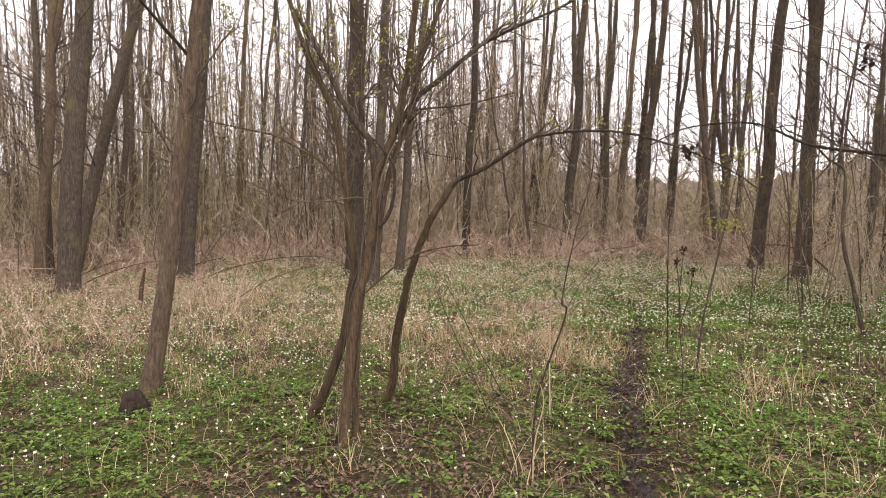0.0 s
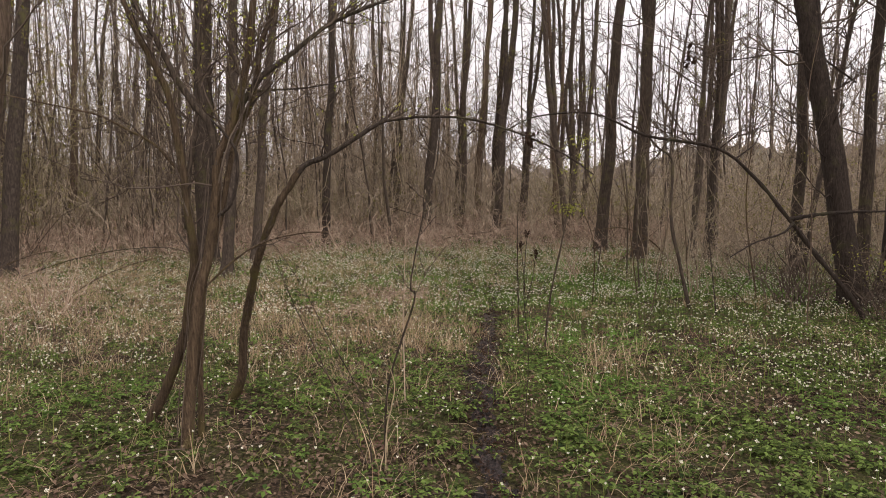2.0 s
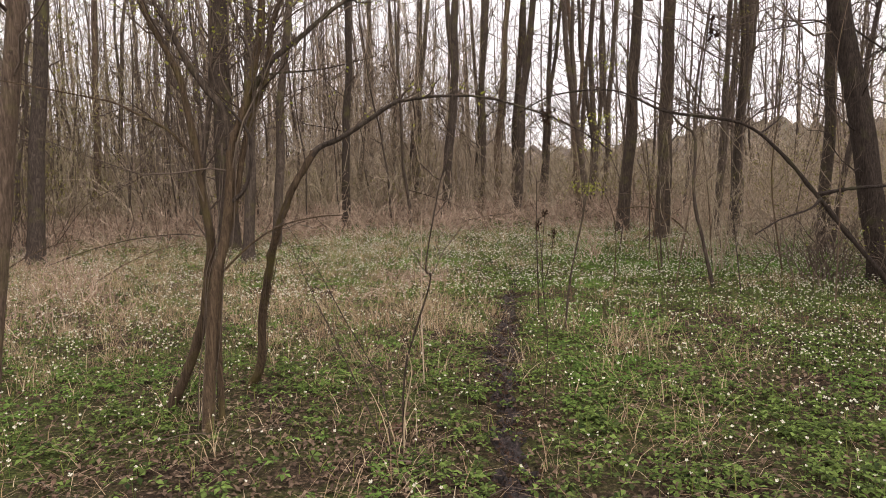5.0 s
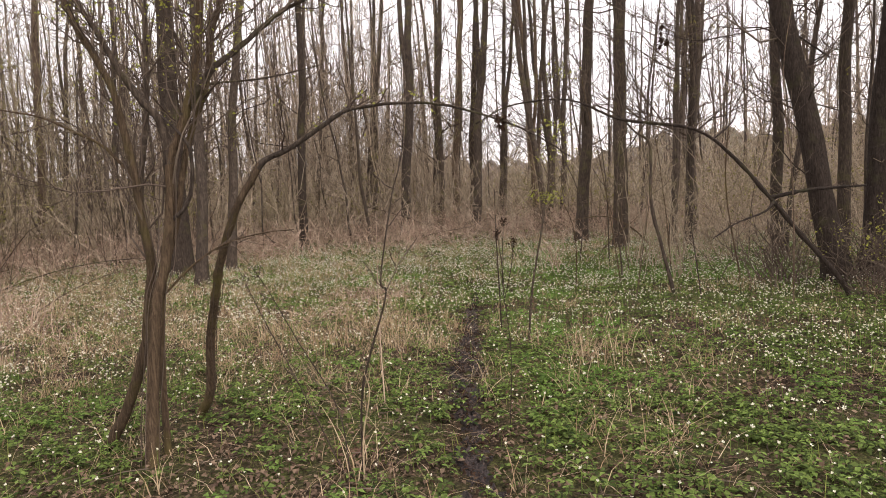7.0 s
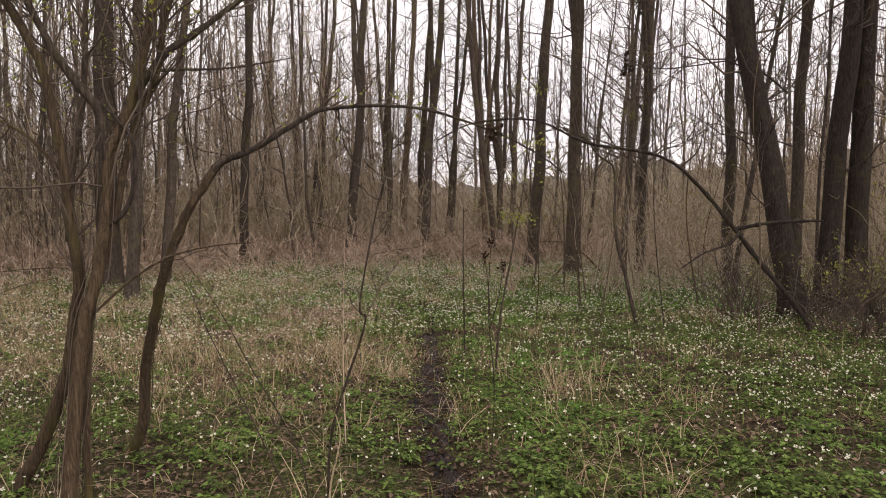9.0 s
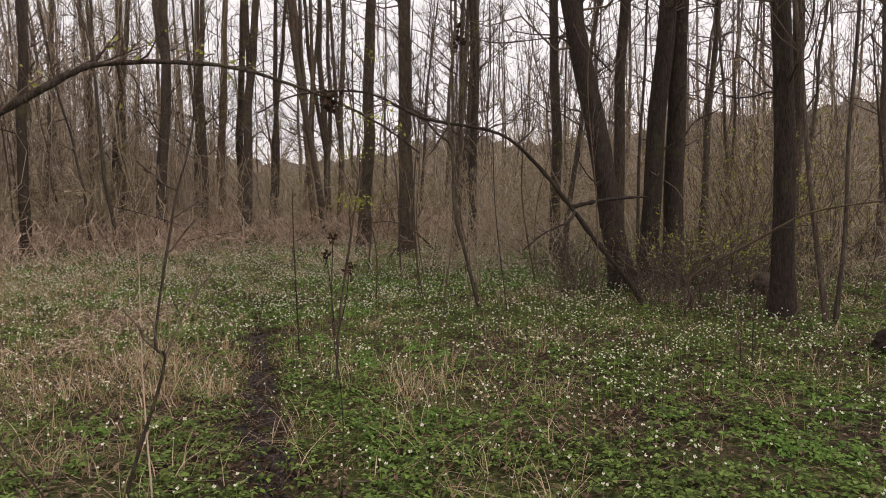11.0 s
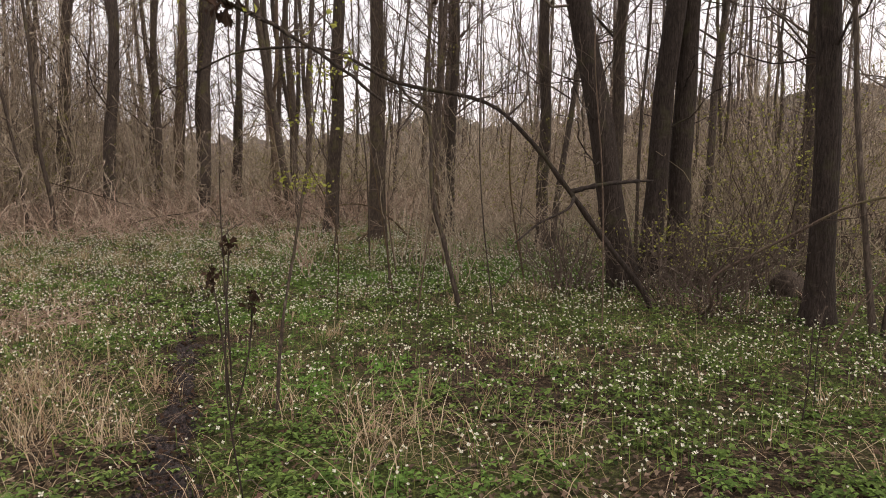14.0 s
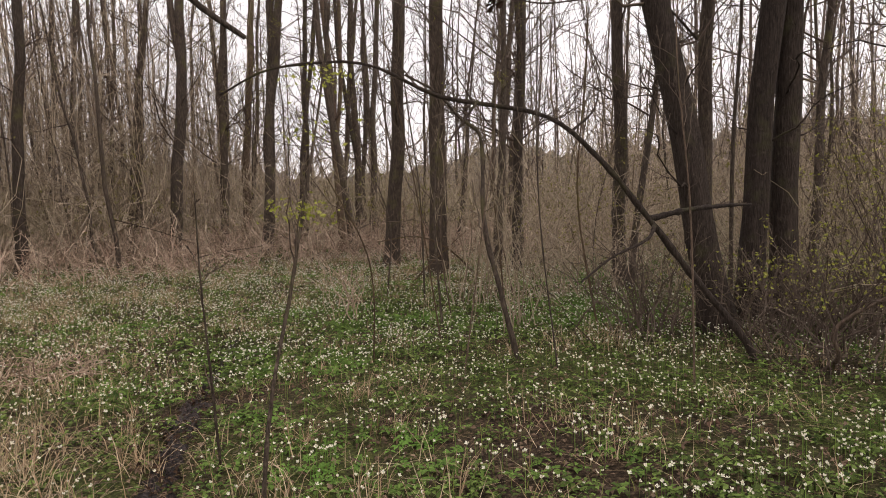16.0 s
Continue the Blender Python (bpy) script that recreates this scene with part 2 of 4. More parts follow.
def spray(rng, start, way, length, radius, steps, rise=0.0, wobble=0.08):
    """Bent, tapering shoots from many starts at once."""
    s = np.linspace(0, 1, steps)[None, :, None]
    L = length[:, None, None]
    p = start[:, None] + way[:, None] * L * s
    p = p + np.cumsum(rng.normal(0, wobble, (len(start), steps, 3)) * (s > 0), axis=1) * L / steps ** 0.5
    p[..., 2] += (rise * L * s ** 2)[..., 0]
    return p, radius[:, None] * (1 - 0.8 * s[..., 0])


def offshoots(rng, paths, radii, per, reach, spread=0.9, up=0.25, low=0.25):
    """Starts and ways for side shoots along existing shoots."""
    P, S, _ = paths.shape
    owner = np.repeat(np.arange(P), per)
    at = low + (0.98 - low) * rng.random(len(owner))
    k = np.clip((at * (S - 1)).astype(int), 0, S - 2)
    f = (at * (S - 1) - k)[:, None]
    a, b = paths[owner, k], paths[owner, k + 1]
    start = a + (b - a) * f
    way = unit(unit(b - a) + spread * rng.normal(0, 0.6, start.shape) + np.array([0, 0, up]))
    span = np.linalg.norm(paths[owner, -1] - paths[owner, 0], axis=1)
    return start, way, span * reach * (1.1 - at) * rng.uniform(0.5, 1.3, len(owner)), radii[owner, k] * 0.55


def leaves_at(rng, where, size, flat=0.6):
    """Small folded kites at the given places."""
    n = len(where)
    d = unit(rng.normal(0, 1, (n, 3)) * [1, 1, flat])
    side = unit(np.cross(d, rng.normal(0, 1, (n, 3))))
    s = (size * rng.uniform(0.6, 1.3, n))[:, None]
    lift = np.cross(d, side) * s * 0.15
    v = np.stack([where, where + d * s * 0.5 + side * s * 0.3 + lift, where + d * s, where + d * s * 0.5 - side * s * 0.3 + lift], 1)
    return v.reshape(-1, 3), np.arange(n * 4).reshape(n, 4)


# ---- the ground ----
TRACK = curve([(0.75, 1.6), (0.98, 2.9), (1.32, 4.5), (1.62, 5.6), (1.95, 6.6), (2.3, 7.8), (2.85, 9.4), (3.5, 11.5)], 90)
WAVES = [(random.uniform(0, 6.28), random.uniform(0, 6.28), random.uniform(0.35, 5.0)) for _ in range(14)]


def track_distance(x, y):
    x, y = np.asarray(x, float), np.asarray(y, float)
    best = np.full(x.shape, 1e9)
    for px, py in TRACK[::2]:
        best = np.minimum(best, (x - px) ** 2 + (y - py) ** 2)
    return np.sqrt(best)


def level(x, y):
    """Height of the soil: small hummocks and the trodden hollow of the path."""
    x, y = np.asarray(x, float), np.asarray(y, float)
    h = sum(np.sin(f * (x * math.cos(a) + y * math.sin(a)) + b) * 0.0055 / f ** 0.6 for a, b, f in WAVES)
    return h - 0.05 * np.exp(-(track_distance(x, y) / 0.2) ** 2)


def patches(x, y, seed, size):
    """A smooth random field from 0 to 1 over the plan."""
    r = np.random.default_rng(seed)
    f = 0
    for k in range(9):
        a, b, q = r.uniform(0, 6.28), r.uniform(0, 6.28), r.uniform(0.6, 2.2) / size
        f = f + np.sin(q * (np.asarray(x) * math.cos(a) + np.asarray(y) * math.sin(a)) * 2.2 + b)
    return 1 / (1 + np.exp(-f))


def spacing(near, far, n, reach):
    inner = np.linspace(near, far, n)
    out = np.geomspace(1, reach, 40) - 1
    return np.concatenate([near - out[:0:-1], inner, far + out[1:]])


def build_ground():
    xs, ys = spacing(-9, 12, 115, 900), spacing(-1, 20, 115, 900)
    X, Y = np.meshgrid(xs, ys)
    Z = level(X, Y) * np.clip(1.6 - np.hypot(X, Y - 6) / 60, 0.2, 1)
    v = np.stack([X, Y, Z], -1).reshape(-1, 3)
    i = np.arange(len(v)).reshape(X.shape)
    f = np.stack([i[:-1, :-1], i[:-1, 1:], i[1:, 1:], i[1:, :-1]], -1).reshape(-1, 4)
    tagged(part("ground", v, f, SOIL), "damp forest soil with moss, leaf litter and low green growth", "ground", kind="structure")
    rng = np.random.default_rng(5)
    side = np.linspace(-1, 1, 13)
    t = curve(TRACK, 330)
    tan = unit(np.gradient(t, axis=0))
    nrm = np.stack([tan[:, 1], -tan[:, 0]], -1)
    width = 0.06 + 0.11 * patches(t[:, 0], t[:, 1], 3, 0.13) + rng.normal(0, 0.026, len(t))
    width *= np.clip((11.2 - t[:, 1]) / 4, 0.25, 1)
    xy = t[:, None] + nrm[:, None] * (side[None, :, None] * width[:, None, None])
    z = level(xy[..., 0], xy[..., 1]) + 0.014 - 0.03 * np.abs(side[None]) ** 4
    z = z + 0.012 * np.sin(9 * t[:, 1:2] + 3 * side[None]) + rng.normal(0, 0.017, z.shape)
    v = np.concatenate([xy, z[..., None]], -1).reshape(-1, 3)
    i = np.arange(len(v)).reshape(z.shape)
    f = np.stack([i[:-1, :-1], i[:-1, 1:], i[1:, 1:], i[1:, :-1]], -1).reshape(-1, 4)
    tagged(part("path", v, f, MUD), "narrow trodden path of dark wet mud", "path", kind="structure")


def build_distance():
    rng = np.random.default_rng(8)
    n, m = 1100, 8
    a = np.linspace(0, 2 * math.pi, n, endpoint=False)
    top = 3.6 + 2.0 * patches(np.cos(a) * 9, np.sin(a) * 9, 2, 1.6) + 3.0 * np.exp(-((a - 0.42) / 0.5) ** 2) + rng.normal(0, 0.14, n) + 0.8 * patches(np.cos(a) * 60, np.sin(a) * 60, 4, 1.0)
    s = np.linspace(0, 1, m)
    R = 60 + 14 * s[None] + rng.normal(0, 0.4, (n, m))
    v = np.stack([R * np.cos(a)[:, None], 6 + R * np.sin(a)[:, None], -0.3 + top[:, None] * s[None]], -1).reshape(-1, 3)
    i = np.arange(n * m).reshape(n, m)
    j = np.roll(i, -1, axis=0)
    f = np.stack([i[:, :-1], j[:, :-1], j[:, 1:], i[:, 1:]], -1).reshape(-1, 4)
    tagged(part("backdrop", v, f, DISTANCE), "grey-brown wooded rise in the far distance", "distant woods", kind="structure")


# ---- trees ----
def trunk_shape(rng, line, dia, h, flare=0.5, sides=14):
    z = line[:, 2]
    t = np.clip(z / h, 0, 1)
    r = dia / 2 * (1.04 - 0.86 * t ** 1.15) * (1 + flare * np.exp(-np.maximum(z, 0) / 0.22))
    a = np.arange(sides) * 2 * math.pi / sides
    lobes = 0.05 * np.sin(3 * a[None] + rng.uniform(0, 6) + 0.5 * z[:, None]) + 0.045 * np.sin(5 * a[None] - 0.8 * z[:, None] + rng.uniform(0, 6))
    root = 0.22 * flare * np.exp(-np.maximum(z, 0) / 0.2)[:, None] * np.sin(4 * a[None] + rng.uniform(0, 6))
    return tubes(line[None], r[None], sides, (1 + lobes + root + rng.normal(0, 0.018, lobes.shape))[None]), r


def tree(x, y, lx, ly, dia, mat=None, h=15.0, first=1.9, fork=None, label="", seed=None, bow=0.0, boughs=34, lean_to=9.0, flare=0.5, leafy=0, crook=0.035, limbs=0):
    """A tall bare tree: trunk, an optional second stem above a fork, and a crown of fine branches."""
    rng = np.random.default_rng(int(abs(x * 971 + y * 389)) if seed is None else seed)
    z0 = float(level(x, y))
    ob = thing("tree", x, y, z0, label or "tall bare forest tree with furrowed grey-brown bark", "tree", "trees round the clearing")
    mat = mat or BARK
    z = np.concatenate([np.linspace(-0.2, 1.2, 12), np.linspace(1.4, h, 30)])
    zl = np.where(z < lean_to, z, lean_to + (z - lean_to) * 0.45)
    ph = rng.uniform(0, 6.28, (2, 3))
    wob = crook * sum(np.stack([np.sin(q * z + ph[0, k]), np.sin(q * z + ph[1, k])], -1) / (k + 1) for k, q in enumerate((0.9, 1.7, 3.1))) * np.clip(z / 1.5, 0, 1)[:, None]
    side = unit(np.array([lx + 1e-4, ly]))
    arc = bow * np.sin(np.clip(z / 7, 0, 1.2) * math.pi)
    line = np.stack([lx * zl + wob[:, 0] + side[0] * arc, ly * zl + wob[:, 1] + side[1] * arc, z], -1)
    (v, f), r = trunk_shape(rng, line, dia, h, flare)
    part("trunk", v, f, mat, ob)
    stems = [(line, r)]
    if fork:
        k = int(np.argmin(np.abs(z - fork)))
        q = line[k:].copy()
        turn = rng.uniform(-0.7, 0.7) + (math.pi if rng.random() < 0.5 else 0)
        out = 0.13 * (q[:, 2] - q[0, 2]) ** 0.85
        q[:, 0] += out * math.cos(turn)
        q[:, 1] += out * math.sin(turn)
        v, f = tubes(q[None], (r[k:] * 0.72)[None], 10)
        part("limb", v, f, mat, ob)
        stems.append((q, r[k:] * 0.72))
    for k in range(limbs):
        z1 = rng.uniform(1.3, 5.5)
        q = int(np.clip(np.searchsorted(z, z1), 1, len(z) - 1))
        a = rng.uniform(0, 6.28)
        w, long = np.array([math.cos(a), math.sin(a), rng.uniform(0.1, 0.8)]), rng.uniform(0.5, 1.5)
        p1, q1 = spray(rng, line[q:q + 1], unit(w[None]), np.array([long]), np.array([0.006 + 0.005 * long]), 12, 0.1, 0.1)
        limb = part("branch", *tubes(p1, q1, 6), mat, ob)
        p2, q2 = spray(rng, *offshoots(rng, p1, q1, 7, 0.4, 1.1), 5, 0.1, 0.1)
        p3, q3 = spray(rng, *offshoots(rng, p2, q2, 3, 0.6, 1.1), 3, 0.1, 0.1)
        tagged(part("twig_spray", *join([tubes(p2, np.maximum(q2, 0.002), 3), ribbons(p3, np.maximum(q3, 0.0018), rng)]), TWIG, limb), kind="stuff")
    pieces, tips = [], []
    for line, r in stems:
        n = boughs if line is stems[0][0] else boughs // 2
        at = first + (h * 0.97 - first) * rng.random(n) ** 1.25
        k = np.clip(np.searchsorted(line[:, 2], at), 1, len(line) - 1)
        turn = rng.uniform(0, 2 * math.pi, n)
        way = unit(np.stack([np.cos(turn), np.sin(turn), rng.uniform(0.25, 1.1, n)], -1))
        long = rng.uniform(0.8, 2.6, n) * (1.15 - 0.6 * at / h)
        p, q = spray(rng, line[k], way, long, np.minimum(r[k] * 0.4, 0.005 + 0.006 * long), 7, 0.12, 0.13)
        pieces.append(tubes(p, q, 3))
        s2 = offshoots(rng, p, q, 7, 0.45)
        p2, q2 = spray(rng, *s2, 3, 0.1, 0.12)
        pieces.append(ribbons(p2, np.maximum(q2, 0.003), rng))
        s3 = offshoots(rng, p2, q2, 4, 0.7)
        p3, q3 = spray(rng, *s3, 2, 0.05, 0.1)
        pieces.append(ribbons(p3, np.maximum(q3, 0.0026), rng))
        tips.append(p3[:, -1])
    part("crown", *join(pieces), TWIG, ob, "leafless crown of fine twigs")
    if leafy:
        pool = np.concatenate(tips)
        pool = pool[pool[:, 2] < 9]
        pick = pool[rng.integers(0, len(pool), leafy)] + rng.normal(0, 0.03, (leafy, 3))
        tagged(part("foliage", *leaves_at(rng, pick, 0.042), OLIVE, ob, "sparse opening leaves", smooth=False), kind="stuff")
    return ob


def shrub(x, y, count, height, spread, label, leaf=None, leaf_count=0, leaf_size=0.03, wood=None, seed=1, twigs=4, leaf_low=0.4, bend=-0.25):
    """Many thin stems from one root, arching outwards, with side twigs and leaves."""
    rng = np.random.default_rng(seed)
    ob = thing("shrub", x, y, float(level(x, y)), label, "shrub", "shrubs of the undergrowth")
    start = np.concatenate([rng.normal(0, spread * 0.3, (count, 2)), np.full((count, 1), -0.05)], 1)
    way = unit(np.concatenate([rng.normal(0, 0.42, (count, 2)) * spread / height * 1.6, np.ones((count, 1))], 1))
    long = height * rng.uniform(0.5, 1.15, count)
    p, r = spray(rng, start, way, long, rng.uniform(0.004, 0.011, count), 9, bend, 0.07)
    p2, r2 = spray(rng, *offshoots(rng, p, r, twigs, 0.45, 1.2), 5, 0.0, 0.1)
    p3, r3 = spray(rng, *offshoots(rng, p2, r2, 2, 0.6, 1.2), 3, 0.0, 0.1)
    tagged(part("brushwood", *join([tubes(p, r, 4), ribbons(p2, np.maximum(r2, 0.0025), rng), ribbons(p3, np.maximum(r3, 0.002), rng)]), wood or TWIG, ob), kind="stuff")
    if leaf_count:
        pool = np.concatenate([p2[:, -1], p3[:, 1], p3[:, 2]])
        pool = pool[pool[:, 2] > leaf_low * height * 0.6]
        pick = pool[rng.integers(0, len(pool), leaf_count)] + rng.normal(0, 0.02, (leaf_count, 3))
        tagged(part("foliage", *leaves_at(rng, pick, leaf_size), leaf, ob, "sparse fresh spring leaves", smooth=False), kind="stuff")
    return ob


def stem_part(name, points, r0, r1, mat, parent, sides=10, n=40, knots=0.05, seed=0, label="", ease=1.0):
    rng = np.random.default_rng(seed)
    p = curve(points, n)
    p[1:] += rng.normal(0, r0 * 0.05, (n - 1, 3))
    r = (r1 + (r0 - r1) * (1 - np.linspace(0, 1, n)) ** ease) * (1 + rng.normal(0, knots, n))
    ring = 1 + rng.normal(0, 0.04, (1, n, sides))
    v, f = tubes(p[None], r[None], sides, ring)
    part(name, v, f, mat, parent, label)
    return p, r


def side_twigs(rng, lines, per, reach, name, mat, parent, rise=0.1, low=0.35, third=3, label=""):
    pieces, ends = [], []
    for p, r in lines:
        a = offshoots(rng, p[None], r[None], per, reach, 1.1, 0.35, low)
        p1, r1 = spray(rng, *a[:3], np.minimum(a[3], 0.0065), 7, rise, 0.09)
        p2, r2 = spray(rng, *offshoots(rng, p1, r1, 4, 0.45, 1.1), 4, rise, 0.09)
        pieces += [tubes(p1, np.maximum(r1, 0.0025), 5), tubes(p2, np.maximum(r2, 0.0018), 3)]
        ends += [p1[:, -1], p2[:, -1], p2[:, 2]]
        if third:
            p3, r3 = spray(rng, *offshoots(rng, p2, r2, third, 0.6, 1.1), 3, rise, 0.09)
            pieces.append(ribbons(p3, np.maximum(r3, 0.0018), rng))
            ends.append(p3[:, -1])
    tagged(part(name, *join(pieces), mat, parent, label), kind="stuff")
    return np.concatenate(ends)


def many_stemmed_tree():
    """The small tree beside the path: crossing stems, a long arm reaching over the path."""
    ob = thing("many_stemmed_tree", -0.65, 4.5, 0.0, "small many-stemmed tree with crossing mossy brown stems and bare twigs", "tree")
    o = np.array([-0.65, 4.5, 0.0])

    def stem(pts, r0, r1, seed, name="stem", mat=BROWN_BARK, n=44, ease=1.0):
        return stem_part(name, np.array(pts) - o, r0, r1, mat, ob, n=n, seed=seed, ease=ease)

    s = [
        stem([(-1.03, 4.6, -0.06), (-0.94, 4.59, 0.11), (-0.86, 4.56, 0.25), (-0.73, 4.54, 0.57), (-0.68, 4.51, 0.77), (-0.64, 4.48, 1.0), (-0.61, 4.45, 1.19), (-0.64, 4.45, 1.49), (-0.66, 4.45, 1.74), (-0.7, 4.45, 2.03), (-0.74, 4.45, 2.24), (-0.82, 4.45, 2.42), (-0.9, 4.45, 2.59), (-1.02, 4.5, 2.95), (-1.25, 4.6, 3.9)], 0.039, 0.013, 1),
        stem([(-0.67, 4.2, -0.06), (-0.64, 4.28, 0.4), (-0.6, 4.31, 0.77), (-0.57, 4.33, 0.98), (-0.52, 4.36, 1.16), (-0.49, 4.39, 1.34), (-0.46, 4.42, 1.56), (-0.45, 4.42, 1.78), (-0.39, 4.42, 1.91), (-0.33, 4.42, 2.07), (-0.28, 4.42, 2.25), (-0.23, 4.42, 2.46), (-0.2, 4.42, 2.74), (-0.12, 4.45, 3.3), (-0.05, 4.5, 4.4)], 0.037, 0.02, 2),
        stem([(-0.6, 4.33, -0.06), (-0.59, 4.38, 0.56), (-0.57, 4.39, 0.86), (-0.53, 4.41, 1.12), (-0.44, 4.42, 1.41), (-0.39, 4.43, 1.67), (-0.33, 4.45, 1.91), (-0.25, 4.45, 2.11), (-0.2, 4.45, 2.25), (-0.15, 4.45, 2.54), (-0.07, 4.45, 2.75), (0.08, 4.5, 3.3), (0.2, 4.6, 4.4)], 0.02, 0.016, 3),
        stem([(-0.45, 4.42, 1.76), (-0.48, 4.43, 2.0), (-0.56, 4.44, 2.12), (-0.62, 4.45, 2.21), (-0.69, 4.47, 2.32), (-0.75, 4.48, 2.46), (-0.81, 4.49, 2.58), (-0.88, 4.5, 2.71), (-1.1, 4.55, 3.1), (-1.4, 4.65, 3.8)], 0.027, 0.009, 4, "limb", DARK_BARK),
        stem([(-0.35, 4.42, 2.04), (-0.17, 4.44, 2.31), (-0.03, 4.45, 2.42), (0.12, 4.47, 2.55), (0.27, 4.48, 2.67), (0.46, 4.5, 2.77), (0.8, 4.5, 2.92), (1.4, 4.6, 3.25)], 0.021, 0.007, 5, "limb", DARK_BARK),
        stem([(-0.5, 5.0, -0.06), (-0.47, 4.93, 0.07), (-0.39, 4.86, 0.23), (-0.35, 4.77, 0.62), (-0.29, 4.67, 0.88), (-0.24, 4.58, 1.09), (-0.17, 4.49, 1.29), (-0.09, 4.42, 1.48), (-0.02, 4.4, 1.59), (0.07, 4.4, 1.74)], 0.033, 0.021, 6),
        stem([(-0.66, 4.47, 1.7), (-0.74, 4.54, 1.78), (-0.85, 4.58, 1.9), (-1.04, 4.62, 2.01), (-1.2, 4.66, 2.09), (-1.41, 4.7, 2.14), (-1.9, 4.8, 2.25)], 0.011, 0.004, 7, "limb", BROWN_BARK),
        stem([(-0.58, 4.36, 0.95), (-0.35, 4.34, 1.16), (-0.16, 4.32, 1.27), (0.06, 4.29, 1.32), (0.24, 4.25, 1.33)], 0.0075, 0.003, 8, "limb", BROWN_BARK),
        stem([(-0.66, 4.5, 1.35), (-0.64, 4.55, 1.7), (-0.58, 4.6, 2.1), (-0.55, 4.62, 2.6), (-0.5, 4.65, 3.3), (-0.5, 4.7, 4.2)], 0.019, 0.010, 9, "limb", DARK_BARK),
    ]
    s.append(stem([(0.055, 4.4, 1.71), (0.11, 4.395, 1.765), (0.25, 4.38, 1.82), (0.44, 4.37, 1.94), (0.59, 4.35, 2.03), (0.68, 4.33, 2.05), (0.92, 4.3, 2.07), (1.2, 4.2, 2.04), (1.53, 4.08, 1.92), (1.75, 4.0, 1.8), (1.92, 3.96, 1.68)], 0.021, 0.004, 10, "arm", DARK_BARK, 60, 1.3))
    s.append(stem([(-0.46, 4.4, 1.43), (-0.38, 4.38, 1.5), (-0.33, 4.37, 1.63), (-0.32, 4.37, 1.81), (-0.35, 4.38, 1.9), (-0.42, 4.4, 1.99), (-0.48, 4.43, 2.05)], 0.014, 0.006, 11, "limb", DARK_BARK))
    s.append(stem([(-0.27, 4.44, 2.21), (-0.14, 4.46, 2.24), (0.08, 4.48, 2.26), (0.24, 4.5, 2.29), (0.5, 4.55, 2.36)], 0.009, 0.003, 12, "limb", DARK_BARK))
    rng = np.random.default_rng(21)
    ends = side_twigs(rng, [s[0], s[1], s[2], s[3], s[4], s[8]], 24, 0.34, "twig_spray", TWIG, ob, low=0.42)
    arm_ends = side_twigs(rng, [s[9]], 22, 0.2, "twig_spray", TWIG, ob, 0.05, 0.15)
    spot = np.array([1.53, 4.08, 1.91]) - o + rng.normal(0, 1, (46, 3)) * [0.017, 0.017, 0.02]
    tagged(part("dead_leaves", *leaves_at(rng, spot, 0.034, 1.3), WITHERED, ob, "dark bunch of withered leaves caught on the arm", smooth=False), kind="stuff")
    side_twigs(rng, [s[6], s[7], s[11]], 9, 0.3, "twig_spray", TWIG, ob, 0.05, 0.3, 2)
    pick = ends[rng.integers(0, len(ends), 1000)]
    pick = np.concatenate([pick[pick[:, 2] > 2.0], arm_ends[rng.integers(0, len(arm_ends), 60)]])
    part("foliage", *leaves_at(rng, pick + rng.normal(0, 0.01, pick.shape), 0.024), BUD, ob, "tiny opening leaf buds", smooth=False)
    # loose strips of dead climber round the lower stems
    lines, rad = [], []
    for k in range(10):
        p = [s[0], s[1], s[2], s[5]][k % 4][0][:24]
        a = rng.uniform(0, 6.28) + np.linspace(0, rng.uniform(-2, 2), len(p))
        d = 0.038 + 0.012 * rng.random() + 0.016 * np.abs(np.sin(np.linspace(0, 9, len(p)) + k))
        lines.append(curve((p + np.stack([np.cos(a) * d, np.sin(a) * d, 0 * a], -1))[:: 2], 24))
        rad.append(np.full(24, rng.uniform(0.0015, 0.003)))
    part("climber", *tubes(np.array(lines), np.array(rad), 4), TWIG, ob, "dry loose strands of a dead climber")


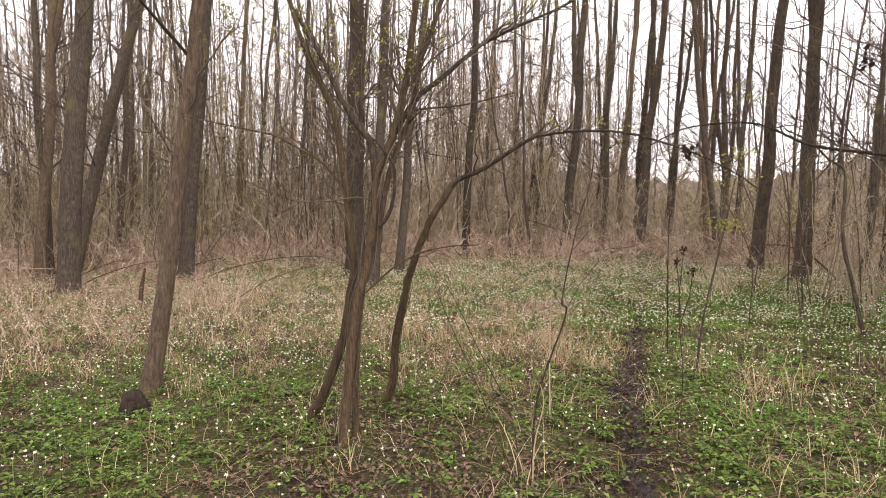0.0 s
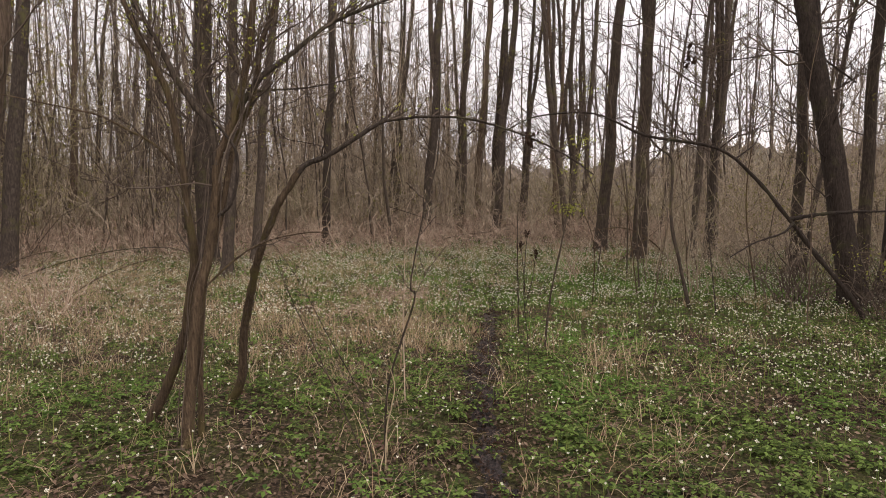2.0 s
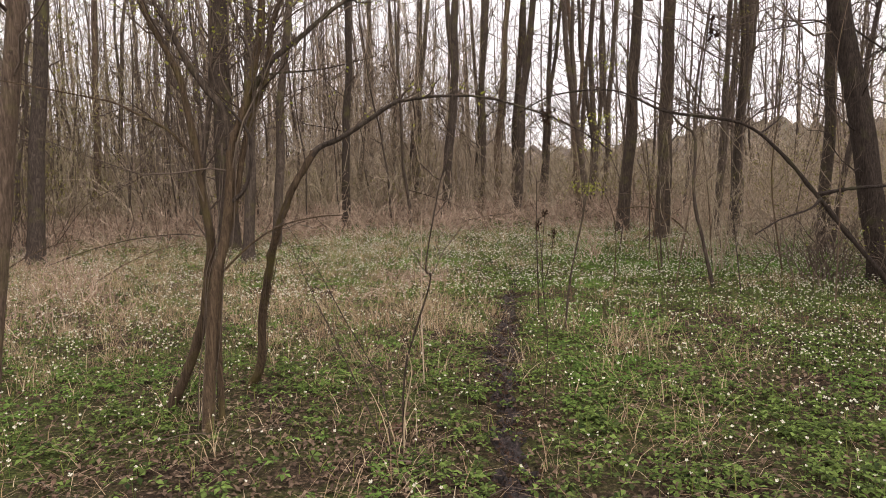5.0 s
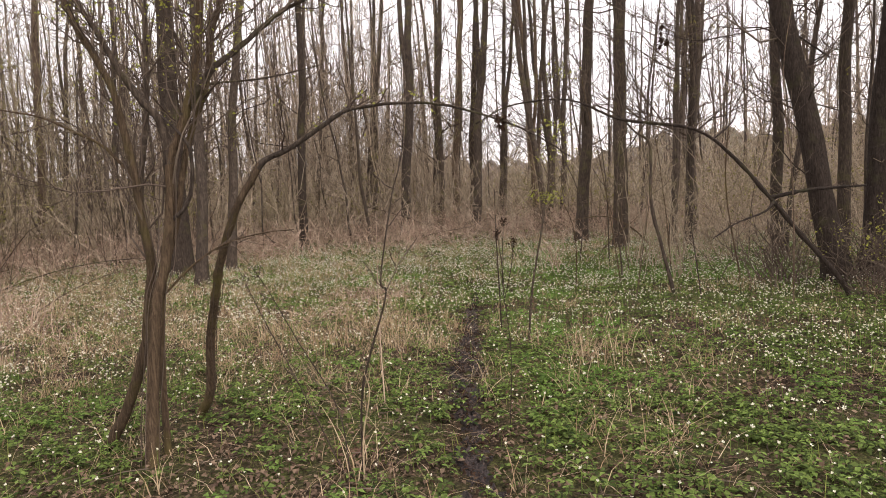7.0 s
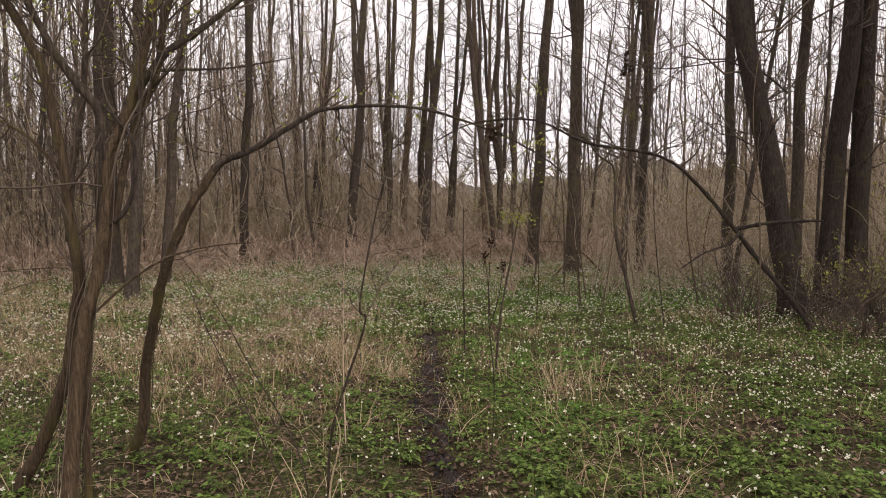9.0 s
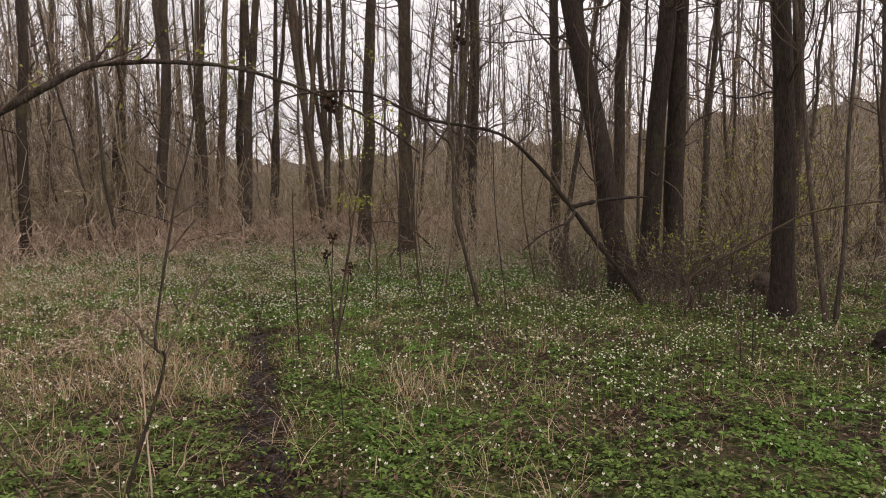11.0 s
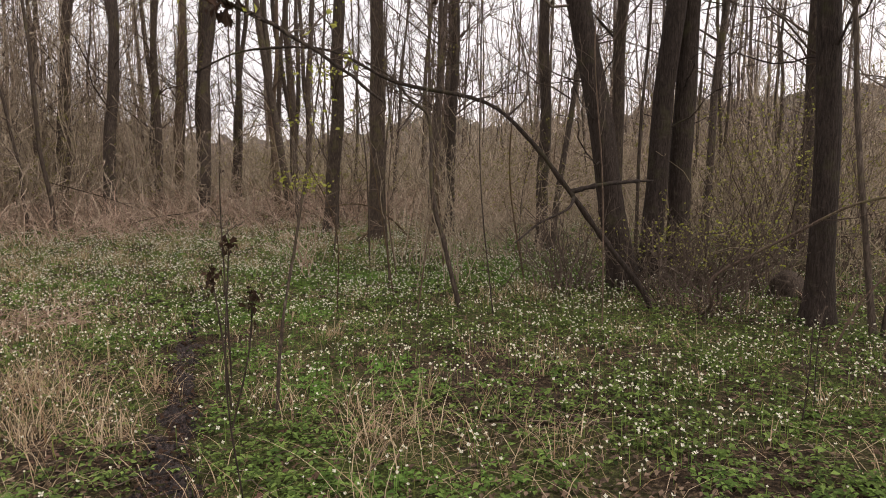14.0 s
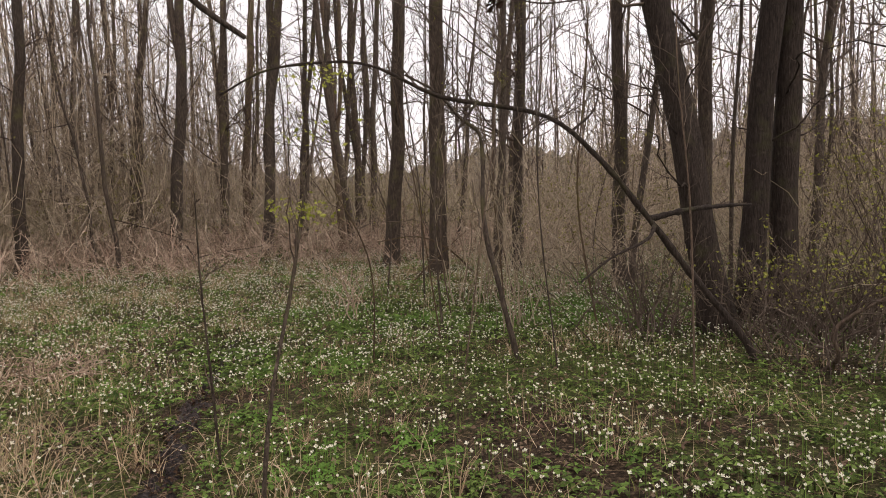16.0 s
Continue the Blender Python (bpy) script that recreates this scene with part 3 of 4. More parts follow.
def forked_tree():
    """A brown tree that forks at head height into bare limbs."""
    ob = thing("forked_tree", 5.9, 3.22, 0.0, "brown-barked tree that forks at head height into bare limbs", "tree")
    o = np.array([5.9, 3.22, 0.0])

    def limb(pts, r0, r1, seed, name="limb"):
        return stem_part(name, np.array(pts) - o, r0, r1, DARK_BARK, ob, 12, 36, 0.04, seed)

    limb([(5.9, 3.22, -0.08), (5.9, 3.23, 0.18), (5.9, 3.24, 0.71), (5.9, 3.23, 1.14), (5.9, 3.2, 1.5)], 0.09, 0.062, 201, "trunk")
    s = [limb([(5.9, 3.21, 1.4), (5.9, 3.25, 1.85), (5.9, 3.35, 2.26), (5.9, 3.52, 2.56), (5.8, 3.8, 3.3), (5.6, 4.2, 5.0), (5.5, 4.3, 6.5)], 0.05, 0.012, 202),
         limb([(5.9, 3.35, 2.24), (5.93, 3.3, 2.5), (5.97, 3.2, 3.3), (6.0, 3.0, 4.8)], 0.028, 0.01, 203),
         limb([(5.9, 3.21, 1.42), (5.9, 3.18, 1.77), (5.9, 3.17, 2.08), (5.9, 3.1, 2.47), (6.0, 2.9, 4.0), (6.1, 2.7, 6.0)], 0.046, 0.012, 204),
         limb([(5.9, 3.2, 1.48), (5.9, 3.09, 1.62), (5.9, 3.0, 1.69), (6.0, 2.5, 2.1)], 0.02, 0.008, 205)]
    side_twigs(np.random.default_rng(206), s, 13, 0.28, "twig_spray", TWIG, ob, 0.1, 0.25, 3)


def dead_bough():
    """A long dead bough that arches out of the thicket."""
    ob = thing("dead_bough", 6.4, 6.4, 0.0, "long dark dead bough arching out of the thicket", "branch")
    o = np.array([6.4, 6.4, 0.0])

    def limb(pts, r0, r1, seed, name="limb"):
        return stem_part(name, np.array(pts) - o, r0, r1, BLACK_BARK, ob, 8, 46, 0.13, seed)

    a = limb([(6.44, 6.37, -0.03), (6.36, 6.44, 0.22), (6.08, 6.73, 0.75), (5.81, 6.95, 1.23), (5.55, 7.19, 1.69), (5.2, 7.48, 2.08), (4.45, 7.95, 2.28), (3.95, 8.4, 2.6), (3.3, 8.9, 2.6), (2.9, 9.2, 2.4)], 0.032, 0.009, 31, "main_stem")
    b = limb([(5.83, 6.93, 1.20), (6.3, 6.9, 1.26), (7.0, 7.05, 1.27), (7.5, 7.2, 1.26)], 0.026, 0.012, 32)
    c = limb([(5.86, 6.9, 1.15), (5.55, 6.7, 1.05), (5.15, 6.65, 0.95), (4.8, 6.6, 0.8)], 0.017, 0.006, 33)
    d = limb([(5.35, 7.35, 1.93), (5.75, 7.5, 2.15), (6.0, 7.7, 2.4)], 0.012, 0.005, 34)
    e = limb([(4.7, 7.75, 2.22), (4.4, 7.6, 1.95), (4.2, 7.5, 1.8)], 0.012, 0.004, 35)
    side_twigs(np.random.default_rng(36), [a, b, c, d, e], 8, 0.16, "twig_spray", TWIG, ob, 0.05, 0.4, 2)


def sapling(points, r0, label, seed, leaf=None, clumps=(), twigs=8, reach=0.22, mat=None):
    """A thin young tree; clumps: heights, reach and number of leaves where fresh leaves sit."""
    x, y = points[0][0], points[0][1]
    ob = thing("sapling", x, y, float(level(x, y)), label, "sapling", "saplings of the clearing")
    rng = np.random.default_rng(seed)
    p = np.array(points, float) - [x, y, 0]
    p[0, 2] = -0.05
    line = stem_part("stem", p, r0, r0 * 0.35, mat or DARK_BARK, ob, 7, 44, 0.1, seed)
    side_twigs(rng, [line], twigs, reach, "twig_spray", TWIG, ob, 0.1, 0.3, 2)
    spots = []
    for z, wide, n in clumps:
        k = int(np.argmin(np.abs(line[0][:, 2] - z)))
        spots.append(line[0][k] + rng.normal(0, 1, (3 * n, 3)) * [wide, wide, wide * 0.5])
    if spots:
        part("foliage", *leaves_at(rng, np.concatenate(spots), 0.027), leaf or BUD, ob, "cluster of fresh yellow-green leaves", smooth=False)
    return ob


def withered_stalk():
    """A dry stalk with three shrivelled dark seed heads."""
    ob = thing("withered_stalk", 1.46, 4.0, float(level(1.46, 4.0)), "thin dry stalk with three shrivelled dark brown heads", "dry plant")
    rng = np.random.default_rng(44)
    o = np.array([1.46, 4.0, 0])
    for k, pts in enumerate(([(1.46, 4.0, -0.05), (1.5, 4.02, 0.5), (1.46, 4.0, 0.95), (1.5, 4.05, 1.32)], [(1.47, 4.0, 0.9), (1.45, 3.98, 1.1), (1.43, 3.97, 1.25)], [(1.47, 4.0, 0.85), (1.5, 3.94, 1.05), (1.5, 3.89, 1.2)])):
        p, r = stem_part("stem", np.array(pts) - o, 0.0032, 0.002, DARK_BARK, ob, 5, 24, 0.05, 40 + k)
        n = 34
        tip = p[-1] + rng.normal(0, 1, (n, 3)) * [0.008, 0.008, 0.013]
        tagged(part("seed_head", *leaves_at(rng, tip, 0.019, 1.4), WITHERED, ob, "shrivelled dark brown head", smooth=False), kind="stuff")


def stump(x, y, size, high, label, seed, turn=0.0, mat=None):
    """A broken, knobbly root stock with roots running out."""
    ob = thing("root_stump", x, y, float(level(x, y)), label, "stump")
    rng = np.random.default_rng(seed)
    z = np.linspace(-0.06, high, 14)
    r = size * (1.2 - 1.1 * np.clip(z / high, 0, 1) ** 2.4) ** 0.5
    r[-1] *= 0.05
    r[-2] *= 0.75
    line = np.stack([0.15 * z * math.cos(turn) + rng.normal(0, 0.001, 14), 0.15 * z * math.sin(turn) + rng.normal(0, 0.001, 14), z], -1)
    part("stock", *tubes(line[None], r[None], 16, 1 + rng.normal(0, 0.07, (1, 14, 16)) + 0.16 * np.sin(np.arange(16) * 1.18 + seed)), mat or DARK_BARK, ob)
    for k in range(6):
        a = turn + k * 1.05 + rng.uniform(-0.3, 0.3)
        w = np.array([math.cos(a), math.sin(a), 0])
        stem_part("root", [w * size * 0.5 + [0, 0, high * 0.35], w * size * 1.05 + [0, 0, 0.06], w * size * 1.6 + [0, 0, -0.04]], size * 0.34, size * 0.14, mat or DARK_BARK, ob, 7, 16, 0.12, seed + k)


def fallen_branch(points, r0, label, seed, mat=None, clump=None):
    """A dead branch that lies in the growth or hangs between trees."""
    o = np.array(points[0])
    ob = thing("dead_branch", *o, label, "branch", "dead branches")
    line = stem_part("main_stem", np.array(points) - o, r0, r0 * 0.35, mat or BARK, ob, 7, 36, 0.08, seed)
    rng = np.random.default_rng(seed)
    side_twigs(rng, [line], 9, 0.28, "twig_spray", TWIG, ob, 0.05, 0.2, 2)
    if clump:
        spot = line[0][-1] + rng.normal(0, 1, (30, 3)) * [0.05, 0.05, 0.12] - [0, 0, 0.1]
        tagged(part("foliage", *leaves_at(rng, spot, 0.09, 1.5), WITHERED, ob, "hanging clump of withered leaves", smooth=False), kind="stuff")
    return ob


def grass_tuft(x, y, many, high, seed):
    """A standing tuft of dead grass and stalks."""
    rng = np.random.default_rng(seed)
    many = max(5, many // 2)
    px, py = x + rng.normal(0, 0.12, many), y + rng.normal(0, 0.12, many)
    v, f = blades(rng, px, py, high * 0.85, 0.003, 0.85, 6)
    z = float(level(x, y))
    ob = part("grass_tuft", v - [x, y, z], f, STRAW, smooth=False)
    ob.location = (x, y, z)
    return tagged(ob, "standing tuft of tall dead straw-coloured grass", "grass tuft", "dead grass tufts", "stuff")


# ---- growth on the ground ----
def scatter(rng, n, x0, x1, y0, y1, fall=1.0, near=3.0, clear=1.0):
    """Random places on the plan, thinning with the distance from the walked ground."""
    x, y = rng.uniform(x0, x1, n), rng.uniform(y0, y1, n)
    keep = rng.random(n) < np.clip(near / np.maximum(np.hypot(x - 0.8, y - 1.0), 0.3), 0, 1) ** fall
    x, y = x[keep], y[keep]
    keep = track_distance(x, y) > clear * rng.uniform(0.05, 0.2, len(x)) * np.clip((10.5 - y) / 3, 0, 1)
    return x[keep], y[keep]


def dry_zone(x, y):
    """Where last year's grass lies thick."""
    z = np.exp(-((x + 1.8) / 2.8) ** 2 - ((y - 8.8) / 2.6) ** 2) + 0.9 * np.exp(-((x - 0.9) / 0.9) ** 2 - ((y - 7.2) / 1.6) ** 2)
    z = z + 0.7 * np.exp(-((x - 2.75) / 0.35) ** 2 - ((y - 5.0) / 0.6) ** 2) + 0.8 * np.exp(-((x + 6) / 3) ** 2 - ((y - 11) / 3) ** 2)
    z = z + 0.5 * np.clip((y - 9.5) / 3, 0, 1) * (1 - 0.5 * np.exp(-((x - 5.5) / 2.5) ** 2 - ((y - 9) / 3) ** 2))
    z = z + (0.08 + 0.24 / (1 + np.exp((x - 1.4) / 0.7))) * np.clip((y - 5) / 2, 0, 1)
    return np.clip(z * 0.85 + 0.5 * (patches(x, y, 11, 0.9) - 0.5), 0, 1)


def litter_zone(x, y):
    """The bare floor of dead leaves under the small tree."""
    z = 1.2 * np.exp(-((x + 0.1) / 1.15) ** 2 - ((y - 3.75) / 0.75) ** 2) + 1.15 * np.exp(-((x - 3.28) / 0.5) ** 2 - ((y - 4.05) / 0.34) ** 2)
    return np.clip(z + 0.45 * (patches(x, y, 17, 0.5) - 0.5), 0, 1)


def lobed_leaves(rng, x, y, size, leaflets, high):
    """Low plants with whorls of cut leaves: every leaflet a folded kite."""
    n = len(x)
    z = level(x, y)
    turn = rng.uniform(0, 6.28, (n, 1)) + np.arange(leaflets)[None] * 6.283 / leaflets + rng.normal(0, 0.25, (n, leaflets))
    tilt = rng.uniform(-0.15, 0.55, (n, leaflets))
    s = (size * rng.uniform(0.6, 1.3, n))[:, None] * rng.uniform(0.75, 1.2, (n, leaflets))
    d = np.stack([np.cos(turn) * np.cos(tilt), np.sin(turn) * np.cos(tilt), np.sin(tilt)], -1)
    side = np.stack([-np.sin(turn), np.cos(turn), rng.normal(0, 0.25, turn.shape)], -1)
    o = np.stack([x, y, z + high * rng.uniform(0.3, 1.2, n)], -1)[:, None] + d * s[..., None] * 0.12
    s = s[..., None]
    drop = np.array([0, 0, -0.28])
    v = np.stack([o, o + d * s * 0.55 + side * s * 0.27, o + d * s + drop * s, o + d * s * 0.55 - side * s * 0.27], 2)
    return v.reshape(-1, 3), np.arange(n * leaflets * 4).reshape(-1, 4)


def blades(rng, x, y, length, width, lean, steps=4):
    """Bent ribbons of grass."""
    n = len(x)
    a = rng.uniform(0, 6.28, n)
    d = np.stack([np.cos(a), np.sin(a), 0 * a], -1)
    L = (length * rng.uniform(0.4, 1.3, n))[:, None, None]
    t = np.linspace(0, 1, steps)[None, :, None]
    bend = (lean * rng.uniform(0.3, 1.6, n))[:, None, None]
    up = np.array([0, 0, 1.0])
    p = np.stack([x, y, level(x, y) - 0.01], -1)[:, None] + d[:, None] * L * bend * t ** 1.6 + up * L * t * np.clip(1 - 0.42 * bend * t, 0.05, 1)
    s = np.stack([-np.sin(a), np.cos(a), 0 * a], -1)[:, None] * (width * rng.uniform(0.6, 1.4, n))[:, None, None] * (1 - 0.85 * t)
    v = np.stack([p - s, p + s], 2)
    i = np.arange(n * steps * 2).reshape(n, steps, 2)
    f = np.stack([i[:, :-1, 0], i[:, :-1, 1], i[:, 1:, 1], i[:, 1:, 0]], -1).reshape(-1, 4)
    return v.reshape(-1, 3), f


def blossoms(rng, x, y, size, petals):
    n = len(x)
    z = level(x, y) + rng.uniform(0.06, 0.15, n)
    nod = unit(np.stack([rng.normal(0, 0.55, n), rng.normal(-0.25, 0.55, n), np.ones(n)], -1))
    u = unit(np.cross(nod, [0.3, 1, 0.1]))
    w = np.cross(nod, u)
    a = rng.uniform(0, 6.28, (n, 1)) + np.arange(petals)[None] * 6.283 / petals
    cup = rng.uniform(0.3, 1.9, (n, 1, 1))
    d = np.cos(a)[..., None] * u[:, None] + np.sin(a)[..., None] * w[:, None]
    t = -np.sin(a)[..., None] * u[:, None] + np.cos(a)[..., None] * w[:, None]
    d = unit(d + cup * nod[:, None])
    s = (size * rng.uniform(0.7, 1.2, n))[:, None, None]
    o = np.stack([x, y, z], -1)[:, None] + 0 * d
    v = np.stack([o, o + d * s * 0.6 + t * s * 0.36, o + d * s, o + d * s * 0.6 - t * s * 0.36], 2)
    return v.reshape(-1, 3), np.arange(n * petals * 4).reshape(-1, 4), z


def curled_leaves(rng, x, y, size):
    n = len(x)
    a = rng.uniform(0, 6.28, n)
    d = np.stack([np.cos(a), np.sin(a), rng.normal(0, 0.3, n)], -1)
    s = np.stack([-np.sin(a), np.cos(a), rng.normal(0, 0.3, n)], -1)
    L = (size * rng.uniform(0.6, 1.4, n))[:, None]
    o = np.stack([x, y, level(x, y) + rng.uniform(0.004, 0.03, n)], -1)
    curl = np.array([0, 0, 1.0]) * L * rng.uniform(0.0, 0.4, n)[:, None]
    v = np.stack([o - d * L * 0.5, o - d * L * 0.05 + s * L * 0.32 + curl, o + d * L * 0.5, o - d * L * 0.05 - s * L * 0.32 + curl], 1)
    return v.reshape(-1, 3), np.arange(n * 4).reshape(n, 4)


def build_growth():
    rng = np.random.default_rng(61)
    # green leaves, thick near the path and thinner beyond
    x, y = scatter(rng, 195000, -8, 10, -3, 13, 1.25, 4.0)
    keep = rng.random(len(x)) < np.clip(0.86 - 0.5 * dry_zone(x, y) - 0.75 * litter_zone(x, y), 0.05, 1) * (0.15 + 0.85 * patches(x, y, 23, 0.4))
    x, y = x[keep], y[keep]
    stuff("anemone_leaves", *lobed_leaves(rng, x, y, 0.038, 5, 0.055), GREEN, "low carpet of lobed green anemone leaves", "ground cover")
    x, y = scatter(rng, 70000, -14, 16, 8, 22, 0.9, 6.5)
    keep = rng.random(len(x)) < np.clip(0.7 - 0.6 * dry_zone(x, y), 0.06, 1)
    stuff("far_leaves", *lobed_leaves(rng, x[keep], y[keep], 0.06, 5, 0.06), GREEN, "thin green leaf cover farther off in the clearing", "ground cover")
    # white flowers
    x, y = scatter(rng, 150000, -9, 12, -2, 19, 0.32, 3.0)
    lush = 0.15 + 0.7 * np.exp(-((x - 5.0) / 1.6) ** 2 - ((y - 4.6) / 1.1) ** 2) + 0.2 * np.clip((y - 5) / 2, 0, 1) + 1.1 * np.exp(-((x - 6.0) / 2.8) ** 2 - ((y - 8.0) / 3.0) ** 2) + 1.05 * np.exp(-((y - 13.5) / 3.8) ** 2 - ((x - 4) / 6.0) ** 2) + 0.35 * np.exp(-((x + 2.2) / 2.0) ** 2 - ((y - 6.5) / 2.0) ** 2)
    keep = rng.random(len(x)) < lush * (0.12 + 1.1 * patches(x, y, 29, 0.45) ** 1.6) * (1 - 0.6 * litter_zone(x, y)) * (1 - 0.15 * dry_zone(x, y))
    x, y = x[keep], y[keep]
    v, f, z = blossoms(rng, x, y, 0.014, 4)
    stuff("anemone_flowers", v, f, PETAL, "scattered white wood anemone flowers", "flowers")
    stalk = np.stack([np.stack([x, y, level(x, y)], -1), np.stack([x, y, z], -1)], 1)
    stuff("flower_stalks", *ribbons(stalk, np.full((len(x), 2), 0.0018), rng), GREEN, "thin green flower stalks", "flowers")
    x, y = scatter(rng, 60000, -9, 13, 8, 19, 0.3, 6.0)
    keep = rng.random(len(x)) < 0.05 + 0.45 * patches(x, y, 31, 0.9) ** 2
    v, f, z = blossoms(rng, x[keep], y[keep], 0.019, 3)
    stuff("anemone_flowers", v, f, PETAL, "far sheet of white wood anemone flowers", "flowers")
    # dry grass, in tufts
    cx, cy = scatter(rng, 15000, -10, 10, 2.0, 18, 0.25, 4.0)
    keep = rng.random(len(cx)) < (0.02 + 0.5 * dry_zone(cx, cy)) * np.clip((cy - 2.2) / 3.5, 0.12, 1)
    cx, cy = cx[keep], cy[keep]
    k = np.repeat(np.arange(len(cx)), rng.integers(6, 26, len(cx)))
    x, y = cx[k] + rng.normal(0, 0.06, len(k)), cy[k] + rng.normal(0, 0.06, len(k))
    stuff("dry_grass", *blades(rng, x, y, 0.26, 0.0026, 0.9, 3), STRAW, "bent straw-coloured tufts of last year's grass", "dry grass")
    x, y = scatter(rng, 190000, -9, 10, -3, 18, 0.7, 4.0)
    keep = rng.random(len(x)) < 0.05 + 0.62 * dry_zone(x, y) * (0.45 + 0.75 * patches(x, y, 41, 0.7))
    stuff("flat_straw", *blades(rng, x[keep], y[keep], 0.2, 0.0026, 2.0, 3), STRAW, "flattened dry straw lying over the ground", "dry grass")
    x, y = scatter(rng, 32000, -8, 10, -3, 14, 1.0, 4.0)
    keep = rng.random(len(x)) < 0.15 + 0.6 * patches(x, y, 37, 0.8)
    stuff("fresh_grass", *blades(rng, x[keep], y[keep], 0.13, 0.003, 0.6), BLADE, "thin fresh green grass blades", "grass")
    # dead leaves
    x, y = scatter(rng, 220000, -8, 10, -3, 13, 1.0, 4.0, 0.75)
    keep = rng.random(len(x)) < 0.4 + 0.6 * litter_zone(x, y)
    stuff("leaf_litter", *curled_leaves(rng, x[keep], y[keep], 0.034), DEAD_LEAF, "brown curled dead leaves on the soil", "leaf litter")
    # leaves trodden into the path
    k = rng.integers(0, len(TRACK), 1500)
    x, y = TRACK[k, 0] + rng.normal(0, 0.09, len(k)), TRACK[k, 1] + rng.normal(0, 0.09, len(k))
    v, f = curled_leaves(rng, x, y, 0.03)
    stuff("trodden_leaves", v + [0, 0, 0.012], f, WITHERED, "dark wet leaves trodden into the path", "leaf litter")
    # fallen twigs
    x, y = scatter(rng, 2200, -7, 9, 1.5, 13, 0.6, 4.0)
    n = len(x)
    a = rng.uniform(0, 6.28, n)
    p, r = spray(rng, np.stack([x, y, level(x, y) + 0.03], -1), np.stack([np.cos(a), np.sin(a), rng.uniform(-0.03, 0.12, n)], -1), rng.uniform(0.1, 0.5, n), rng.uniform(0.002, 0.005, n), 5, -0.05, 0.06)
    stuff("fallen_twigs", *tubes(p, r, 3), TWIG, "thin fallen twigs on the ground", "twigs")


def wands(rng, x, y, height, radius, steps=6, bend=-0.12, tilt=0.16, per=3, wobble=0.04, fine=0.004, reach=0.42, third=0, flat=False):
    """Upright thin stems with side shoots, each from its own root; also the tips of the shoots."""
    n = len(x)
    way = unit(np.stack([rng.normal(0, tilt, n), rng.normal(0, tilt, n), np.ones(n)], -1))
    p, r = spray(rng, np.stack([x, y, level(x, y) - 0.05], -1), way, height * rng.uniform(0.45, 1.2, n), radius * rng.uniform(0.6, 1.3, n), steps, bend, wobble)
    out = [ribbons(p, np.maximum(r, fine), rng) if flat else tubes(p, np.maximum(r, fine * 0.8), 3)]
    p2, r2 = spray(rng, *offshoots(rng, p, r, per, reach, 1.5, 0.2), 3, 0.0, 0.13)
    out.append(ribbons(p2, np.maximum(r2, fine * 0.8), rng))
    tips = p2[:, -1]
    if third:
        p3, r3 = spray(rng, *offshoots(rng, p2, r2, third, 0.6, 1.3, 0.1), 2, 0.0, 0.12)
        out.append(ribbons(p3, np.full(r3.shape, fine * 0.6), rng))
        tips = p3[:, -1]
    return join(out), tips


def thicket(rng, name, spots, mat, label, category, leaf=None, leaves=0, size=0.05, low=0.5, high=5.0, **shape):
    """A stretch of wands as one mass, with opening leaves on some of its tips."""
    (v, f), tips = wands(rng, *spots, **shape)
    ob = stuff(name, v, f, mat, label, category)
    if leaves:
        tips = tips[(tips[:, 2] > low) & (tips[:, 2] < high)]
        tips = tips[rng.random(len(tips)) < patches(tips[:, 0], tips[:, 1], 57, 2.2) ** 2]
        pick = tips[rng.integers(0, len(tips), leaves)] + rng.normal(0, 0.09, (leaves, 3))
        tagged(part("foliage", *leaves_at(rng, pick, size), leaf, ob, "thin veil of opening olive leaves", smooth=False), kind="stuff")


def ring(rng, n, r0, r1, a0, a1):
    """Places in a sector round the clearing; angles in degrees from ahead, to the right."""
    r, a = np.sqrt(rng.uniform(r0 ** 2, r1 ** 2, n)), np.radians(rng.uniform(a0, a1, n))
    return 1.0 + r * np.sin(a), 2.0 + r * np.cos(a)


def opening(rng, x, y):
    """The wood is thin towards one side, where the sky shows down to the undergrowth."""
    a = np.degrees(np.arctan2(x - 1, y - 2))
    keep = rng.random(len(x)) < 1 - 0.75 * np.exp(-((a - 24) / 8.0) ** 4)
    return x[keep], y[keep]


def build_young_trees():
    """Slim young trees between the big trunks: a few forms, each standing many times."""
    rng = np.random.default_rng(77)
    x, y = opening(rng, *ring(rng, 210, 16.5, 36, -62, 66))
    forms = []
    for k in range(12):
        ob = thing("young_tree", x[k], y[k], float(level(x[k], y[k])), "slim bare young tree between the trunks", "tree", "young trees of the wood")
        way = unit(np.array([[rng.normal(0.03, 0.07), rng.normal(0, 0.07), 1.0]]))
        p, r = spray(rng, np.array([[0, 0, -0.1]]), way, rng.uniform(6, 12, 1), rng.uniform(0.022, 0.06, 1), 12, 0.0, 0.02)
        part("trunk", *tubes(p, r, 6), BARK, ob)
        p2, r2 = spray(rng, *offshoots(rng, p, r, 18, 0.15, 1.3, 0.3, 0.12), 5, 0.05, 0.09)
        p3, r3 = spray(rng, *offshoots(rng, p2, r2, 7, 0.5), 3, 0.05, 0.09)
        part("crown", *join([ribbons(p2, np.clip(r2, 0.005, 0.011), rng), ribbons(p3, np.full(r3.shape, 0.0045), rng)]), FAR_TRUNK, ob, "thin bare side branches")
        forms.append(ob)
    for k in range(12, len(x)):
        copy_thing(forms[k % 12], pose(x[k], y[k], float(level(x[k], y[k])), 0, 0, rng.uniform(0, 360)))


